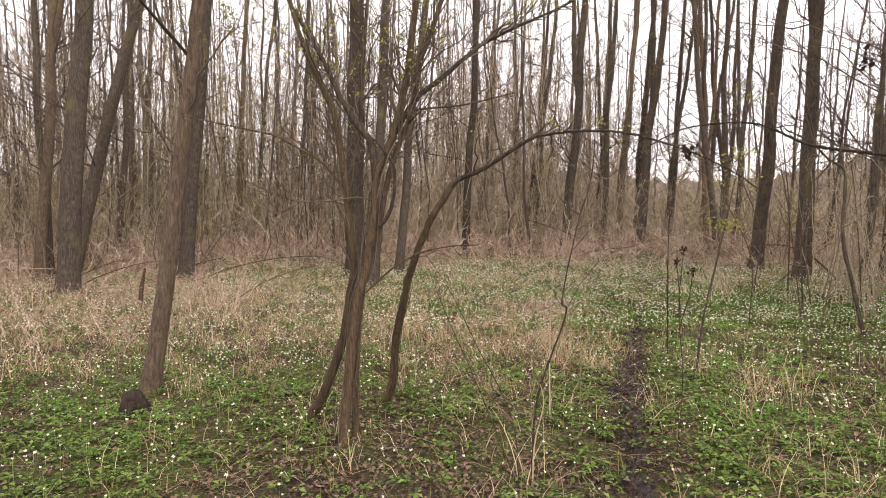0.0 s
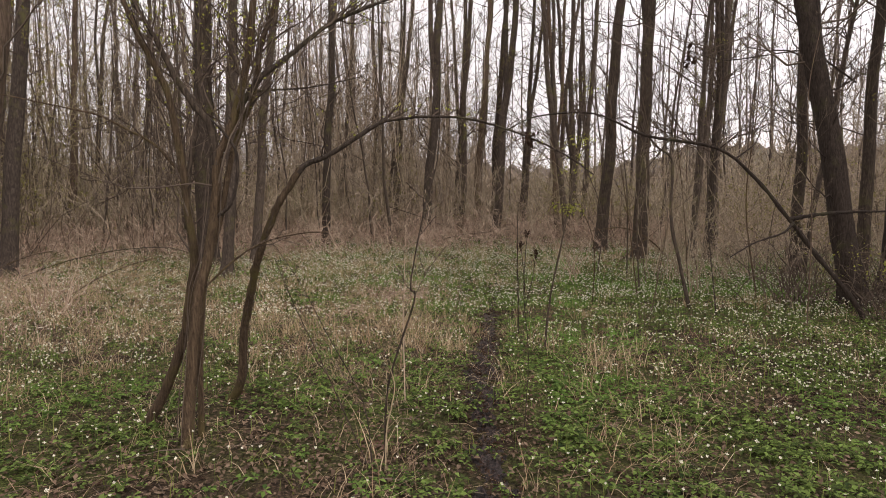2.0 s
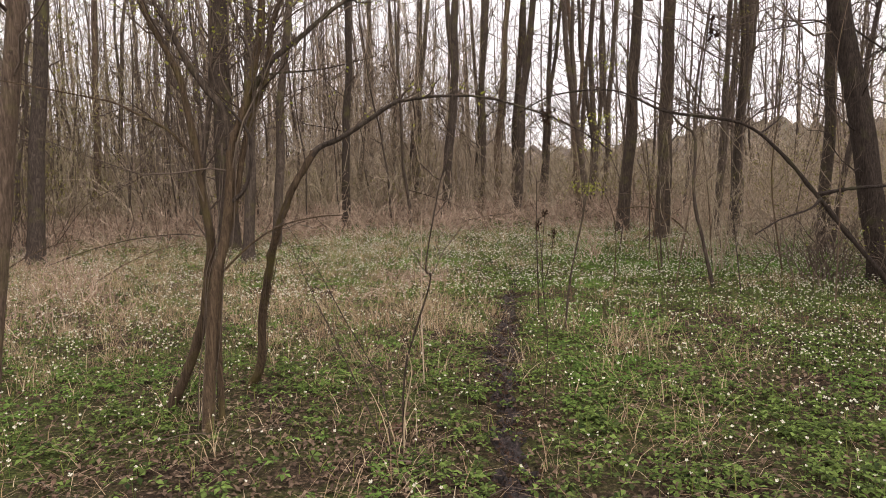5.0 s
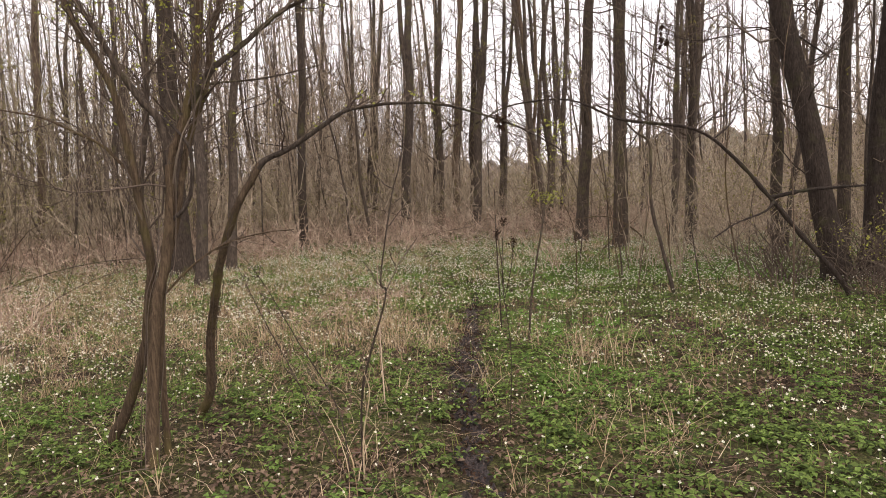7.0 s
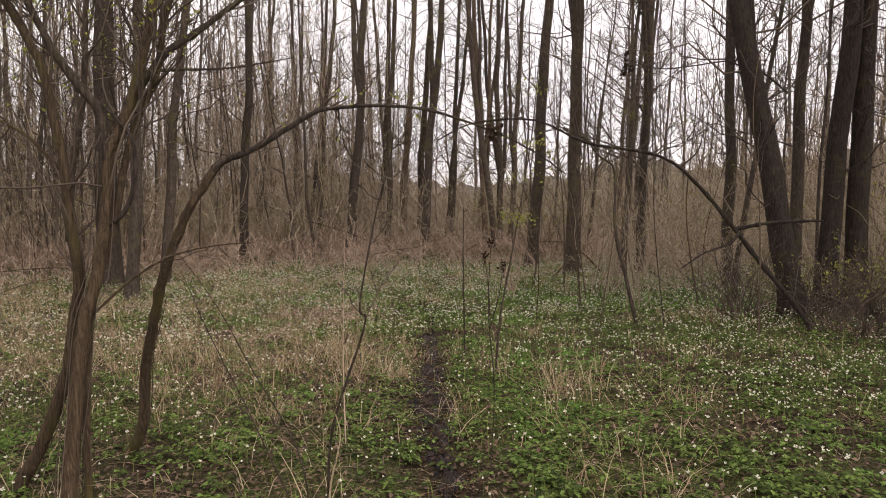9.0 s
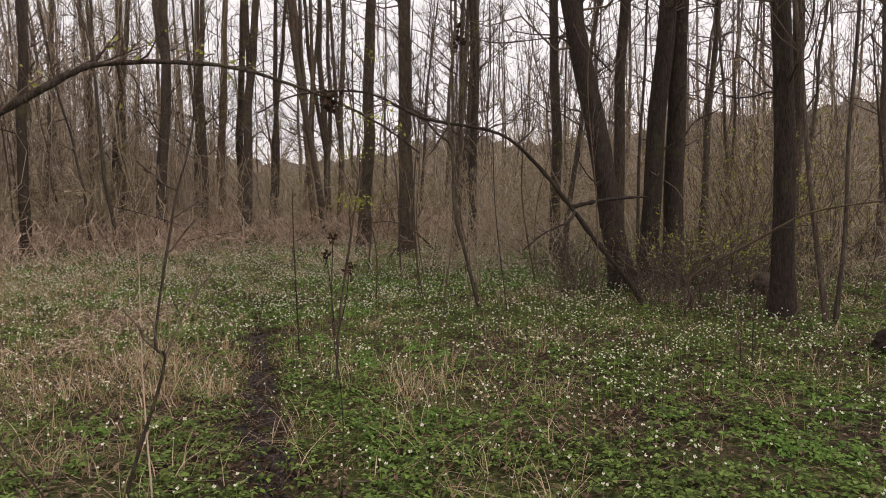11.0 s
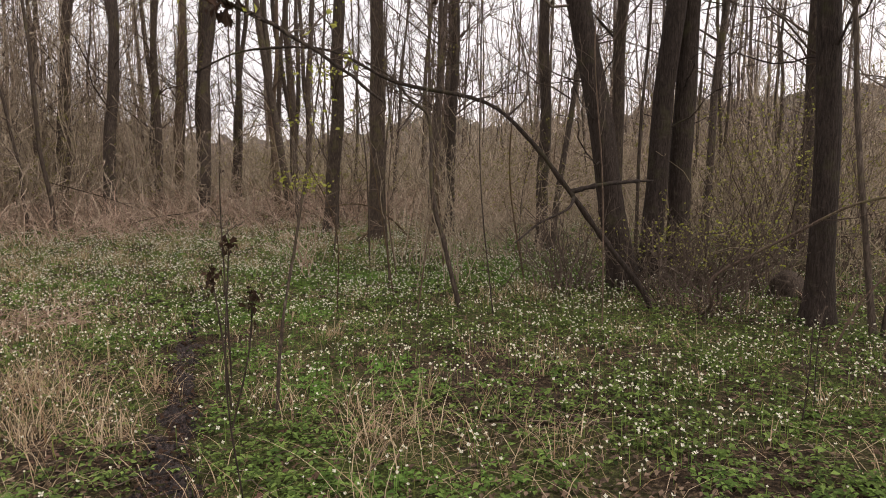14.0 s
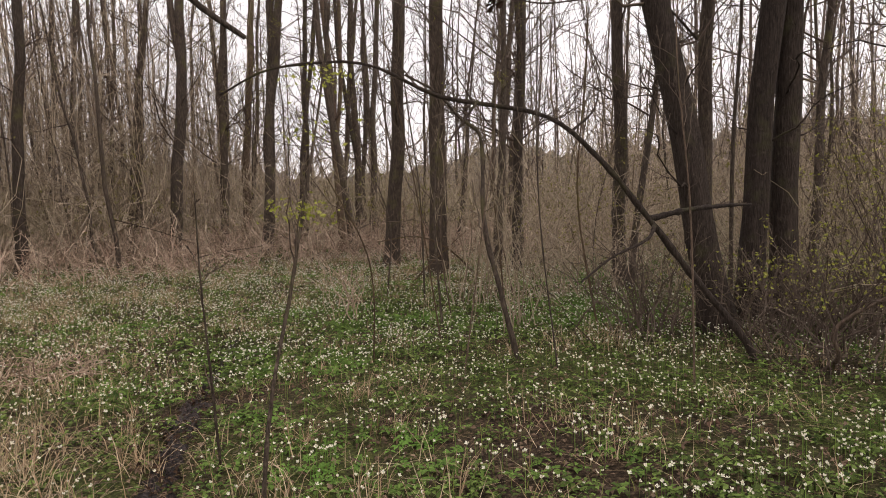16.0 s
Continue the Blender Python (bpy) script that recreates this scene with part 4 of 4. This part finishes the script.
def build_thickets():
    rng = np.random.default_rng(71)
    # low tangle of dry stems at the edge of the clearing
    x, y = ring(rng, 8000, 13.5, 23, -62, 44)
    keep = rng.random(len(x)) < 0.22 + 0.78 * np.clip((np.hypot(x - 1, y - 2) - 13.5) / 3, 0, 1)
    thicket(rng, "dry_brush", (x[keep], y[keep]), BRAMBLE, "tangled reddish-brown dry stems at the edge of the clearing", "brushwood",
            height=1.4, radius=0.007, steps=5, bend=-0.38, tilt=0.5, per=6, wobble=0.16, fine=0.0055, flat=True)
    thicket(rng, "dry_brush", ring(rng, 2200, 6.5, 15, -62, -27), BRAMBLE, "tangled pale brown dry stems among the trees", "brushwood",
            height=0.62, radius=0.004, steps=5, bend=-0.35, tilt=0.45, per=4, wobble=0.09, fine=0.003, flat=True)
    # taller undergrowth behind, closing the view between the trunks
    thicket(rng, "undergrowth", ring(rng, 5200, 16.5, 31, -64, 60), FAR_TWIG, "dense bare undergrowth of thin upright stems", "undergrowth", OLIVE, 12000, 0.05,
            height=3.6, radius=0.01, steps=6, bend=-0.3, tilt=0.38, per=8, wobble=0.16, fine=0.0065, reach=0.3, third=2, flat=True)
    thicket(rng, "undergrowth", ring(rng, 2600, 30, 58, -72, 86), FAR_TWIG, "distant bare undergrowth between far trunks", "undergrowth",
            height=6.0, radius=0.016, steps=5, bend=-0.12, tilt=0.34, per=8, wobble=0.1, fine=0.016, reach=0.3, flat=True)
    # thin stems in the right-hand thicket
    thicket(rng, "undergrowth", ring(rng, 700, 8.5, 18, 34, 70), FAR_TWIG, "tangle of pale bare twigs under the trees", "undergrowth",
            height=1.5, radius=0.006, steps=6, bend=-0.35, tilt=0.6, per=8, wobble=0.16, fine=0.0034, reach=0.35, third=2)
    thicket(rng, "undergrowth", ring(rng, 1100, 9.5, 20, 36, 82), FAR_TWIG, "bare thin stems crowding under the trees", "undergrowth", OLIVE, 6000, 0.042, 0.6, 3.6,
            height=2.7, radius=0.0065, steps=6, bend=-0.25, tilt=0.4, per=9, wobble=0.1, fine=0.0034, reach=0.3, third=2)
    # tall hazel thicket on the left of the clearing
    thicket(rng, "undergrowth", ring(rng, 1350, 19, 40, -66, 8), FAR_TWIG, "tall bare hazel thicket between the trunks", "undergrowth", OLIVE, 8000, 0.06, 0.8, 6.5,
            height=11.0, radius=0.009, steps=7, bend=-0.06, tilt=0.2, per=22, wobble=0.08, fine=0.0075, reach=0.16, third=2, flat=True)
    thicket(rng, "undergrowth", ring(rng, 260, 13.5, 21, -66, -10), TWIG, "tall thin hazel stems among the trees", "undergrowth", OLIVE, 2500, 0.045, 0.8, 5.5,
            height=7.0, radius=0.008, steps=8, bend=-0.05, tilt=0.18, per=26, wobble=0.08, fine=0.0038, reach=0.15, third=2)
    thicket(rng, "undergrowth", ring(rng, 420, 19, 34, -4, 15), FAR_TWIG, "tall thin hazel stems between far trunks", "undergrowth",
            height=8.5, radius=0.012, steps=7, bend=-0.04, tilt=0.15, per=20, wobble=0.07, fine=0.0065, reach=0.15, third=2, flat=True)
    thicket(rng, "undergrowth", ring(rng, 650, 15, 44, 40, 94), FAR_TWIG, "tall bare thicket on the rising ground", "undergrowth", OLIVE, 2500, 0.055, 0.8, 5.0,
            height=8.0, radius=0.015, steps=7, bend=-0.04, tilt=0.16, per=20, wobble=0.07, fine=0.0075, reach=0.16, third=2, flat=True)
    # far trunks
    x, y = opening(rng, *ring(rng, 210, 25, 58, -66, 94))
    x2, y2 = ring(rng, 70, 22, 58, 80, 294)
    x3, y3 = ring(rng, 230, 22, 46, -66, 6)
    x, y = np.concatenate([x, x2, x3]), np.concatenate([y, y2, y3])
    n = len(x)
    h = rng.uniform(12, 17, n)
    z = np.linspace(0, 1, 11)
    lean = rng.normal(0, 0.04, (n, 2))
    line = np.stack([x[:, None] + lean[:, :1] * h[:, None] * z + np.cumsum(rng.normal(0, 0.09, (n, 11)), 1), y[:, None] + lean[:, 1:] * h[:, None] * z, h[:, None] * z - 0.1], -1)
    r = rng.uniform(0.04, 0.11, n)[:, None] * (1 - 0.8 * z[None])
    pieces = [tubes(line, r, 5)]
    p, q = spray(rng, *offshoots(rng, line, r, 17, 0.17, 1.3, 0.3, 0.15), 4, 0.05, 0.09)
    pieces.append(ribbons(p, np.clip(q, 0.008, 0.022), rng))
    p2, q2 = spray(rng, *offshoots(rng, p, np.clip(q, 0.008, 0.025), 9, 0.5), 2, 0.05, 0.1)
    pieces.append(ribbons(p2, np.full(q2.shape, 0.0105), rng))
    stuff("far_trees", *join(pieces), FAR_TRUNK, "crowded bare trunks of the woods beyond", "far woods", smooth=True)


build_ground()
build_distance()

# ---- the trees, nearest the path first ----
tree(-2.50, 5.46, 0.146, 0.050, 0.14, GREY_BARK, first=2.2, label="slender leaning tree with smooth grey-brown bark", flare=0.35, leafy=900, crook=0.015)
tree(-6.63, 11.50, 0.070, 0.043, 0.36, BARK, label="stout upright tree with rough flaking dark bark", limbs=5, crook=0.015)
tree(-7.52, 13.15, 0.214, 0.126, 0.26, BARK, label="leaning tree stem growing beside a stouter trunk")
tree(-8.39, 13.58, 0.072, 0.045, 0.22, GREY_BARK, fork=4)
tree(-8.49, 14.09, -0.010, -0.006, 0.16, BARK)
tree(-5.50, 13.95, 0.090, 0.037, 0.29, BARK, label="slightly leaning tree with dark furrowed bark", leafy=900, crook=0.015)
tree(-8.91, 17.85, 0.080, 0.041, 0.18, BARK)
tree(-7.21, 22.82, 0.066, 0.022, 0.21, GREY_BARK, leafy=900, boughs=34)
tree(-7.22, 24.91, 0.103, 0.031, 0.17, BARK, fork=4.5, boughs=34)
tree(-5.15, 23.37, 0.060, 0.014, 0.16, BARK, boughs=34)
tree(-5.51, 27.38, 0.056, 0.012, 0.14, BARK, label="thin young bare tree", h=9.0, first=2.2)
tree(-4.65, 24.49, 0.088, 0.017, 0.13, BARK, label="thin young bare tree", h=9.0, first=2.2)
tree(-2.00, 14.98, 0.012, 0.002, 0.42, DARK_BARK, label="tall bare tree with dark damp bark", limbs=7)
tree(-1.38, 12.82, 0.063, 0.008, 0.19, BARK, leafy=900, limbs=5)
tree(-1.01, 14.88, 0.100, 0.008, 0.19, BARK)
tree(0.66, 19.29, 0.047, -0.001, 0.23, DARK_BARK, label="tall bare tree with dark damp bark")
tree(1.89, 29.85, 0.047, -0.002, 0.15, BARK, boughs=34)
tree(2.65, 25.78, 0.064, -0.006, 0.14, BARK, fork=4, boughs=34)
tree(3.02, 23.72, 0.094, -0.011, 0.16, BARK, boughs=34)
tree(3.85, 20.69, 0.074, -0.012, 0.30, BARK, fork=4.5, boughs=34)
tree(5.15, 21.30, 0.043, -0.010, 0.19, BARK, leafy=900, boughs=34)
tree(6.12, 23.11, 0.065, -0.016, 0.24, GREY_BARK, leafy=900, boughs=34)
tree(5.95, 20.04, 0.087, -0.024, 0.27, BARK, fork=4.0, leafy=900, boughs=34)
tree(7.78, 22.61, 0.045, -0.015, 0.18, BARK, leafy=900, boughs=34)
tree(7.70, 18.35, -0.105, 0.041, 0.19, BARK, fork=3.2, leafy=900)
tree(8.59, 20.15, -0.002, 0.001, 0.20, BARK, fork=2.4, boughs=34)
tree(8.87, 20.03, 0.056, -0.024, 0.18, BARK, fork=3.0, boughs=34)
tree(7.29, 15.24, 0.061, -0.028, 0.29, DARK_BARK, label="tall bare tree with dark damp bark")
tree(7.35, 13.37, 0.017, -0.009, 0.30, DARK_BARK, fork=4.8, label="tall bare tree with dark damp bark")
tree(11.54, 22.06, 0.043, -0.022, 0.11, BARK, label="thin young bare tree", h=9.0, first=2.2)
tree(10.50, 18.07, 0.097, -0.056, 0.09, BARK, label="thin young bare tree", h=9.0, first=2.2)
tree(8.09, 12.59, 0.053, -0.032, 0.13, BARK, label="thin young bare tree", h=9.0, first=2.2, leafy=900)
tree(8.67, 12.82, 0.025, -0.016, 0.17, DARK_BARK, fork=3.4, label="tall bare tree with dark damp bark")
tree(9.34, 14.45, 0.065, -0.040, 0.16, BARK, label="thin young bare tree", h=9.0, first=2.2)
tree(10.02, 14.59, 0.021, -0.014, 0.17, BARK)
tree(12.31, 20.83, 0.078, -0.044, 0.09, BARK, label="thin young bare tree", h=9.0, first=2.2)
tree(8.87, 10.42, 0.004, -0.003, 0.19, DARK_BARK, label="tall bare tree with dark damp bark", limbs=5)
tree(7.21, 7.32, -0.101, 0.110, 0.30, BLACK_BARK, label="crooked leaning tree with rough brown bark in the thicket", bow=0.1, fork=3.2, limbs=7)
tree(8.54, 8.65, 0.016, -0.017, 0.18, DARK_BARK, fork=4.2, label="tall bare tree with dark damp bark", limbs=7)
tree(8.64, 9.98, 0.095, -0.091, 0.10, BARK, label="thin young bare tree", h=9.0, first=2.2)
tree(7.93, 7.54, 0.044, -0.051, 0.26, BLACK_BARK, label="dark thick trunk leaning towards its twin", first=2.8, limbs=7)
tree(8.37, 7.44, 0.009, -0.012, 0.28, BLACK_BARK, label="dark thick upright trunk beside its twin", first=2.8, limbs=7, crook=0.015)
tree(8.52, 8.21, 0.023, -0.027, 0.05, BARK, label="thin young bare tree", h=9.0, first=2.2)
tree(10.15, 8.21, 0.027, -0.039, 0.12, BARK, label="thin young bare tree", h=9.0, first=2.2, fork=3.6, limbs=5)
tree(7.12, 5.1, -0.038, 0.070, 0.21, BLACK_BARK, label="dark thick tree with a flared foot", bow=-0.15, flare=0.8, limbs=7, crook=0.015)
tree(11.30, 7.28, 0.004, -0.007, 0.21, DARK_BARK, fork=3, label="tall bare tree with dark damp bark", limbs=5)
tree(7.10, 4.63, -0.052, 0.114, 0.05, BARK, label="thin young bare tree", h=9.0, first=2.2)
tree(7.16, 4.57, 0.014, -0.031, 0.04, BARK, label="thin young bare tree", h=9.0, first=2.2)
tree(12.74, 6.56, -0.001, 0.004, 0.14, BARK, label="thin young bare tree", h=9.0, first=2.2, limbs=5)
tree(3.44, 25.52, 0.053, -0.005, 0.14, BARK, boughs=34)
tree(4.39, 28.42, 0.078, -0.009, 0.13, BARK, label="thin young bare tree", h=9.0, first=2.2)
tree(5.89, 25.10, 0.049, -0.010, 0.24, BARK, fork=3.5, boughs=34)
tree(7.41, 27.82, 0.077, -0.018, 0.15, BARK, boughs=34)
tree(6.96, 23.81, 0.058, -0.015, 0.27, DARK_BARK, label="tall bare tree with dark damp bark", boughs=34)
tree(7.54, 22.58, 0.110, -0.034, 0.16, BARK, boughs=34)
tree(10.09, 25.92, 0.110, -0.040, 0.20, BARK, boughs=34)
tree(7.78, 19.31, -0.037, 0.014, 0.18, GREY_BARK, fork=2.5)
tree(10.19, 23.72, 0.033, -0.013, 0.17, BARK, boughs=34)
tree(11.64, 17.22, 0.049, -0.033, 0.19, BARK, fork=3.0, leafy=900)
tree(12.84, 20.04, 0.056, -0.035, 0.14, BARK, boughs=34)
tree(0.96, 28.93, 0.069, 0.003, 0.23, BARK, boughs=34)
tree(1.40, 26.94, 0.098, 0.002, 0.18, BARK, boughs=34)
tree(3.09, 22.90, 0.096, -0.005, 0.19, BARK)

# ---- small trees, saplings and shrubs ----
many_stemmed_tree()
dead_bough()
forked_tree()
sapling([(2.35, 6.0, 0), (2.45, 6.1, 0.5), (2.6, 6.2, 1.0), (2.69, 6.2, 1.44), (2.86, 6.27, 2.19), (2.95, 6.3, 2.9)], 0.012, "thin sapling with a clump of fresh yellow-green leaves", 51, BUD, ((1.4, 0.08, 46), (2.1, 0.09, 22), (1.8, 0.12, 14), (2.6, 0.1, 16)))
sapling([(2.29, 6.61, 0), (2.25, 6.5, 0.5), (2.21, 6.4, 1.08), (2.2, 6.35, 1.5)], 0.008, "very thin bare sapling", 52)
sapling([(4.9, 7.5, 0), (4.82, 7.65, 0.6), (4.8, 7.85, 1.2), (4.98, 8.15, 1.93), (4.8, 8.2, 2.12), (4.55, 8.2, 2.35), (4.3, 8.3, 2.5)], 0.026, "thin sapling with a crooked bent top", 53, None, (), 10, 0.25)
sapling([(0.5, 3.62, 0), (0.52, 3.57, 0.5), (0.66, 3.48, 1.0), (0.64, 3.47, 1.1), (0.72, 3.47, 1.5), (0.80, 3.48, 1.8), (0.82, 3.5, 2.35)], 0.0065, "dark crooked whip of a young shrub", 54, None, (), 7, 0.16)
sapling([(0.44, 3.62, 0), (0.3, 3.66, 0.3), (0.17, 3.7, 0.62), (0.02, 3.8, 0.95), (-0.09, 3.9, 1.22)], 0.0045, "thin arching whip of a young shrub", 55, None, (), 6, 0.15)
sapling([(0.44, 3.68, 0), (0.4, 3.8, 0.35), (0.2, 3.95, 0.75), (0.05, 4.05, 1.05), (-0.12, 4.2, 1.3)], 0.004, "thin arching whip of a young shrub", 56, None, (), 5, 0.15)
sapling([(0.78, 4.7, 0), (0.78, 4.72, 0.6), (0.8, 4.7, 1.3)], 0.005, "straight thin dry stem", 57, None, (), 4, 0.1, BRAMBLE)
sapling([(0.5, 3.6, 0), (0.51, 3.58, 0.25), (0.55, 3.52, 0.5), (0.53, 3.5, 0.62)], 0.006, "pale peeled dry twig", 58, None, (), 3, 0.1, STRAW)
rng_thin = np.random.default_rng(207)
for n in range(13):
    a, r = math.radians(rng_thin.uniform(24, 42)), rng_thin.uniform(8.2, 13)
    x, y, h = r * math.sin(a), r * math.cos(a), rng_thin.uniform(2.2, 4.2)
    w = rng_thin.normal(0, 0.16, (3, 2)).cumsum(axis=0)
    sapling([(x, y, 0), (x + w[0, 0], y + w[0, 1], h * 0.35), (x + w[1, 0], y + w[1, 1], h * 0.7), (x + w[2, 0], y + w[2, 1], h)], rng_thin.uniform(0.007, 0.014), "thin bare sapling at the edge of the thicket", 210 + n, None, (), 12, 0.24, (BARK, BROWN_BARK, GREY_BARK)[n % 3])
for n in range(4):
    x, y, a, long = rng_thin.uniform(-7.5, -3.2), rng_thin.uniform(9, 13), rng_thin.uniform(-0.5, 0.9), rng_thin.uniform(1.0, 1.9)
    fallen_branch([(x, y, 0), (x + 0.4 * long * math.cos(a), y + 0.3 * math.sin(a), 0.35), (x + 0.75 * long * math.cos(a), y + 0.5 * math.sin(a), 0.55), (x + long * math.cos(a), y + 0.7 * math.sin(a), 0.62)], rng_thin.uniform(0.009, 0.016), "dead branch propped in the dry brush under the trees", 240 + n, (GREY_BARK, BROWN_BARK)[n % 2])
withered_stalk()
fallen_branch([(6.62, 5.95, 0.0), (6.4, 5.7, 0.2), (6.35, 5.66, 0.46), (6.69, 5.15, 0.86), (6.9, 4.78, 1.12), (7.09, 4.37, 1.23), (7.4, 3.8, 1.28), (7.9, 3.0, 1.2)], 0.018, "pale dead branch arching over the flowers", 59, GREY_BARK)
fallen_branch([(6.25, 4.6, 0.0), (6.5, 4.45, 0.5), (6.9, 4.2, 0.8), (7.6, 3.9, 0.85)], 0.009, "thin pale dead branch among the trunks", 60, GREY_BARK)
fallen_branch([(-5.2, 13.2, 0.0), (-4.3, 13.4, 0.32), (-3.4, 13.45, 0.5), (-2.6, 13.6, 0.52), (-2.2, 13.7, 0.4)], 0.012, "fallen branch resting on the dry brush", 61)
fallen_branch([(7.9, 13.0, 0.0), (7.3, 12.9, 0.5), (6.7, 12.9, 0.75), (6.0, 13.0, 0.7)], 0.02, "reddish dead branch at the foot of a dark tree", 62, BROWN_BARK)
fallen_branch([(6.4, 12.6, 0.0), (6.9, 12.7, 0.35), (7.6, 12.8, 0.8)], 0.016, "reddish dead branch at the foot of a dark tree", 63, BROWN_BARK)
fallen_branch([(3.4, 17.8, 0.0), (4.0, 17.6, 0.3), (5.2, 17.4, 0.45)], 0.022, "fallen branch at the edge of the clearing", 64)
fallen_branch([(7.75, 8.05, 3.05), (7.2, 7.94, 3.28), (6.98, 8.12, 3.48), (6.18, 8.74, 3.44), (5.74, 9.03, 3.62)], 0.016, "thin dead branch hanging from a leaning tree with withered leaves", 65, DARK_BARK, True)
for n, (x, y, many, high) in enumerate(((2.1, 4.3, 24, 0.4), (1.52, 4.56, 12, 0.42), (2.44, 3.5, 7, 0.36), (0.99, 6.85, 60, 0.5), (1.2, 6.8, 50, 0.45), (0.65, 6.7, 60, 0.5), (2.0, 3.45, 16, 0.35), (0.46, 3.7, 34, 0.5), (2.5, 5.15, 40, 0.5), (2.78, 3.9, 6, 0.4), (1.3, 7.4, 60, 0.5), (-0.3, 5.4, 20, 0.4), (1.82, 5.65, 18, 0.3), (0.3, 5.9, 30, 0.4), (-1.7, 6.0, 30, 0.4), (2.3, 4.75, 34, 0.55))):
    grass_tuft(x, y, many, high, 110 + n)
shrub(1.4, 9.5, 110, 0.6, 0.9, "low mound of dead reddish-brown stems", None, 0, seed=130, wood=BRAMBLE, bend=-0.5)
shrub(0.7, 8.4, 46, 0.5, 0.7, "low mound of dead reddish-brown stems", None, 0, seed=131, wood=BRAMBLE, bend=-0.5)
sapling([(5.99, 3.55, 0), (5.93, 3.6, 0.9), (5.85, 3.68, 1.8), (5.78, 3.74, 2.6)], 0.016, "slim straight pole beside a forked tree", 66)
sapling([(4.65, 4.05, 0), (4.6, 4.0, 0.3), (4.5, 3.95, 0.75)], 0.005, "thin dark shoot among white flowers", 67)
sapling([(4.92, 4.1, 0), (4.95, 4.12, 0.35), (4.98, 4.1, 0.8)], 0.005, "thin dark shoot among white flowers", 68)
fallen_branch([(4.4, 3.5, 0.02), (4.55, 3.2, 0.08), (4.7, 2.8, 0.05), (4.8, 2.4, 0.02)], 0.014, "dark fallen branch in the flowers", 69, DARK_BARK)
stump(-2.35, 4.88, 0.085, 0.2, "dark rotten knob of root beside a trunk", 81, 2.6, BLACK_BARK)
sapling([(-4.75, 10.2, 0), (-4.73, 10.2, 0.3), (-4.66, 10.2, 0.62)], 0.05, "short broken stub of a dead stem", 70, None, (), 2, 0.1, BROWN_BARK)
stump(6.39, 3.69, 0.17, 0.24, "dark rotten root stock among white flowers", 82, 0.4, BLACK_BARK)
stump(8.1, 5.85, 0.16, 0.3, "dark mossy stump in the thicket", 83, 1.0)
shrub(7.3, 6.7, 130, 1.4, 1.1, "tangled bare shrub at the foot of a leaning tree", BUD, 420, 0.038, seed=91, twigs=5)
shrub(8.2, 6.3, 80, 1.6, 1.0, "tangled shrub with a few young leaves", BUD, 520, 0.04, seed=92)
shrub(9.4, 6.9, 50, 2.9, 0.9, "tall shrub with fresh yellow-green leaves", BUD, 520, 0.042, seed=93, bend=-0.1)
shrub(6.5, 7.6, 60, 1.4, 0.8, "tangled bare brown shrub", None, 0, seed=94)
shrub(6.9, 6.0, 70, 0.8, 0.9, "low tangle of bare brown twigs", None, 0, seed=105, wood=TWIG, bend=-0.4)
shrub(5.6, 8.6, 16, 2.5, 0.5, "thin bare shrub of upright stems", None, 0, seed=95, bend=-0.1, wood=FAR_TWIG)
shrub(6.2, 10.2, 18, 2.6, 0.6, "thin bare shrub of upright stems", None, 0, seed=96, bend=-0.1, wood=FAR_TWIG)
shrub(10.2, 6.4, 40, 2.8, 1.0, "tall shrub with fresh yellow-green leaves", BUD, 420, 0.042, seed=97, bend=-0.1)
shrub(-6.2, 15.5, 40, 3.2, 1.2, "olive-green shrub in early leaf", OLIVE, 900, 0.05, seed=98, bend=-0.1)
shrub(-9.5, 17, 40, 3.2, 1.4, "olive-green shrub in early leaf", OLIVE, 900, 0.05, seed=99, bend=-0.1)
shrub(-2.6, 19.0, 34, 3.4, 1.5, "olive-green shrub in early leaf", OLIVE, 800, 0.055, seed=106, bend=-0.1)
shrub(2.6, 20.5, 30, 3.0, 1.4, "olive-green shrub in early leaf", OLIVE, 600, 0.055, seed=107, bend=-0.1)
shrub(8.4, 16.5, 30, 3.0, 1.4, "olive-green shrub in early leaf", OLIVE, 700, 0.055, seed=108, bend=-0.1)
shrub(3.6, 17.6, 60, 1.1, 1.0, "low mound of dead reddish-brown stems", None, 0, seed=109, wood=BRAMBLE, bend=-0.4)
shrub(-0.6, 16.8, 60, 1.2, 1.2, "low mound of dead reddish-brown stems", None, 0, seed=111, wood=BRAMBLE, bend=-0.4)
shrub(-3.2, 9.5, 18, 1.1, 0.6, "low bare shrub with pale twigs", None, 0, seed=100, wood=BRAMBLE)
shrub(4.6, 10.5, 16, 1.2, 0.6, "low bare shrub with reddish twigs", None, 0, seed=101, wood=BRAMBLE)
shrub(10.8, 8.6, 46, 3.2, 1.3, "olive-green shrub in early leaf", OLIVE, 900, 0.05, seed=102, bend=-0.1)
shrub(12.2, 7.2, 46, 3.4, 1.3, "olive-green shrub in early leaf", OLIVE, 900, 0.05, seed=103, bend=-0.1)
shrub(9.2, 4.6, 30, 1.8, 0.9, "thin bare shrub under the trees", OLIVE, 140, 0.04, seed=104)

build_young_trees()
build_thickets()
build_growth()
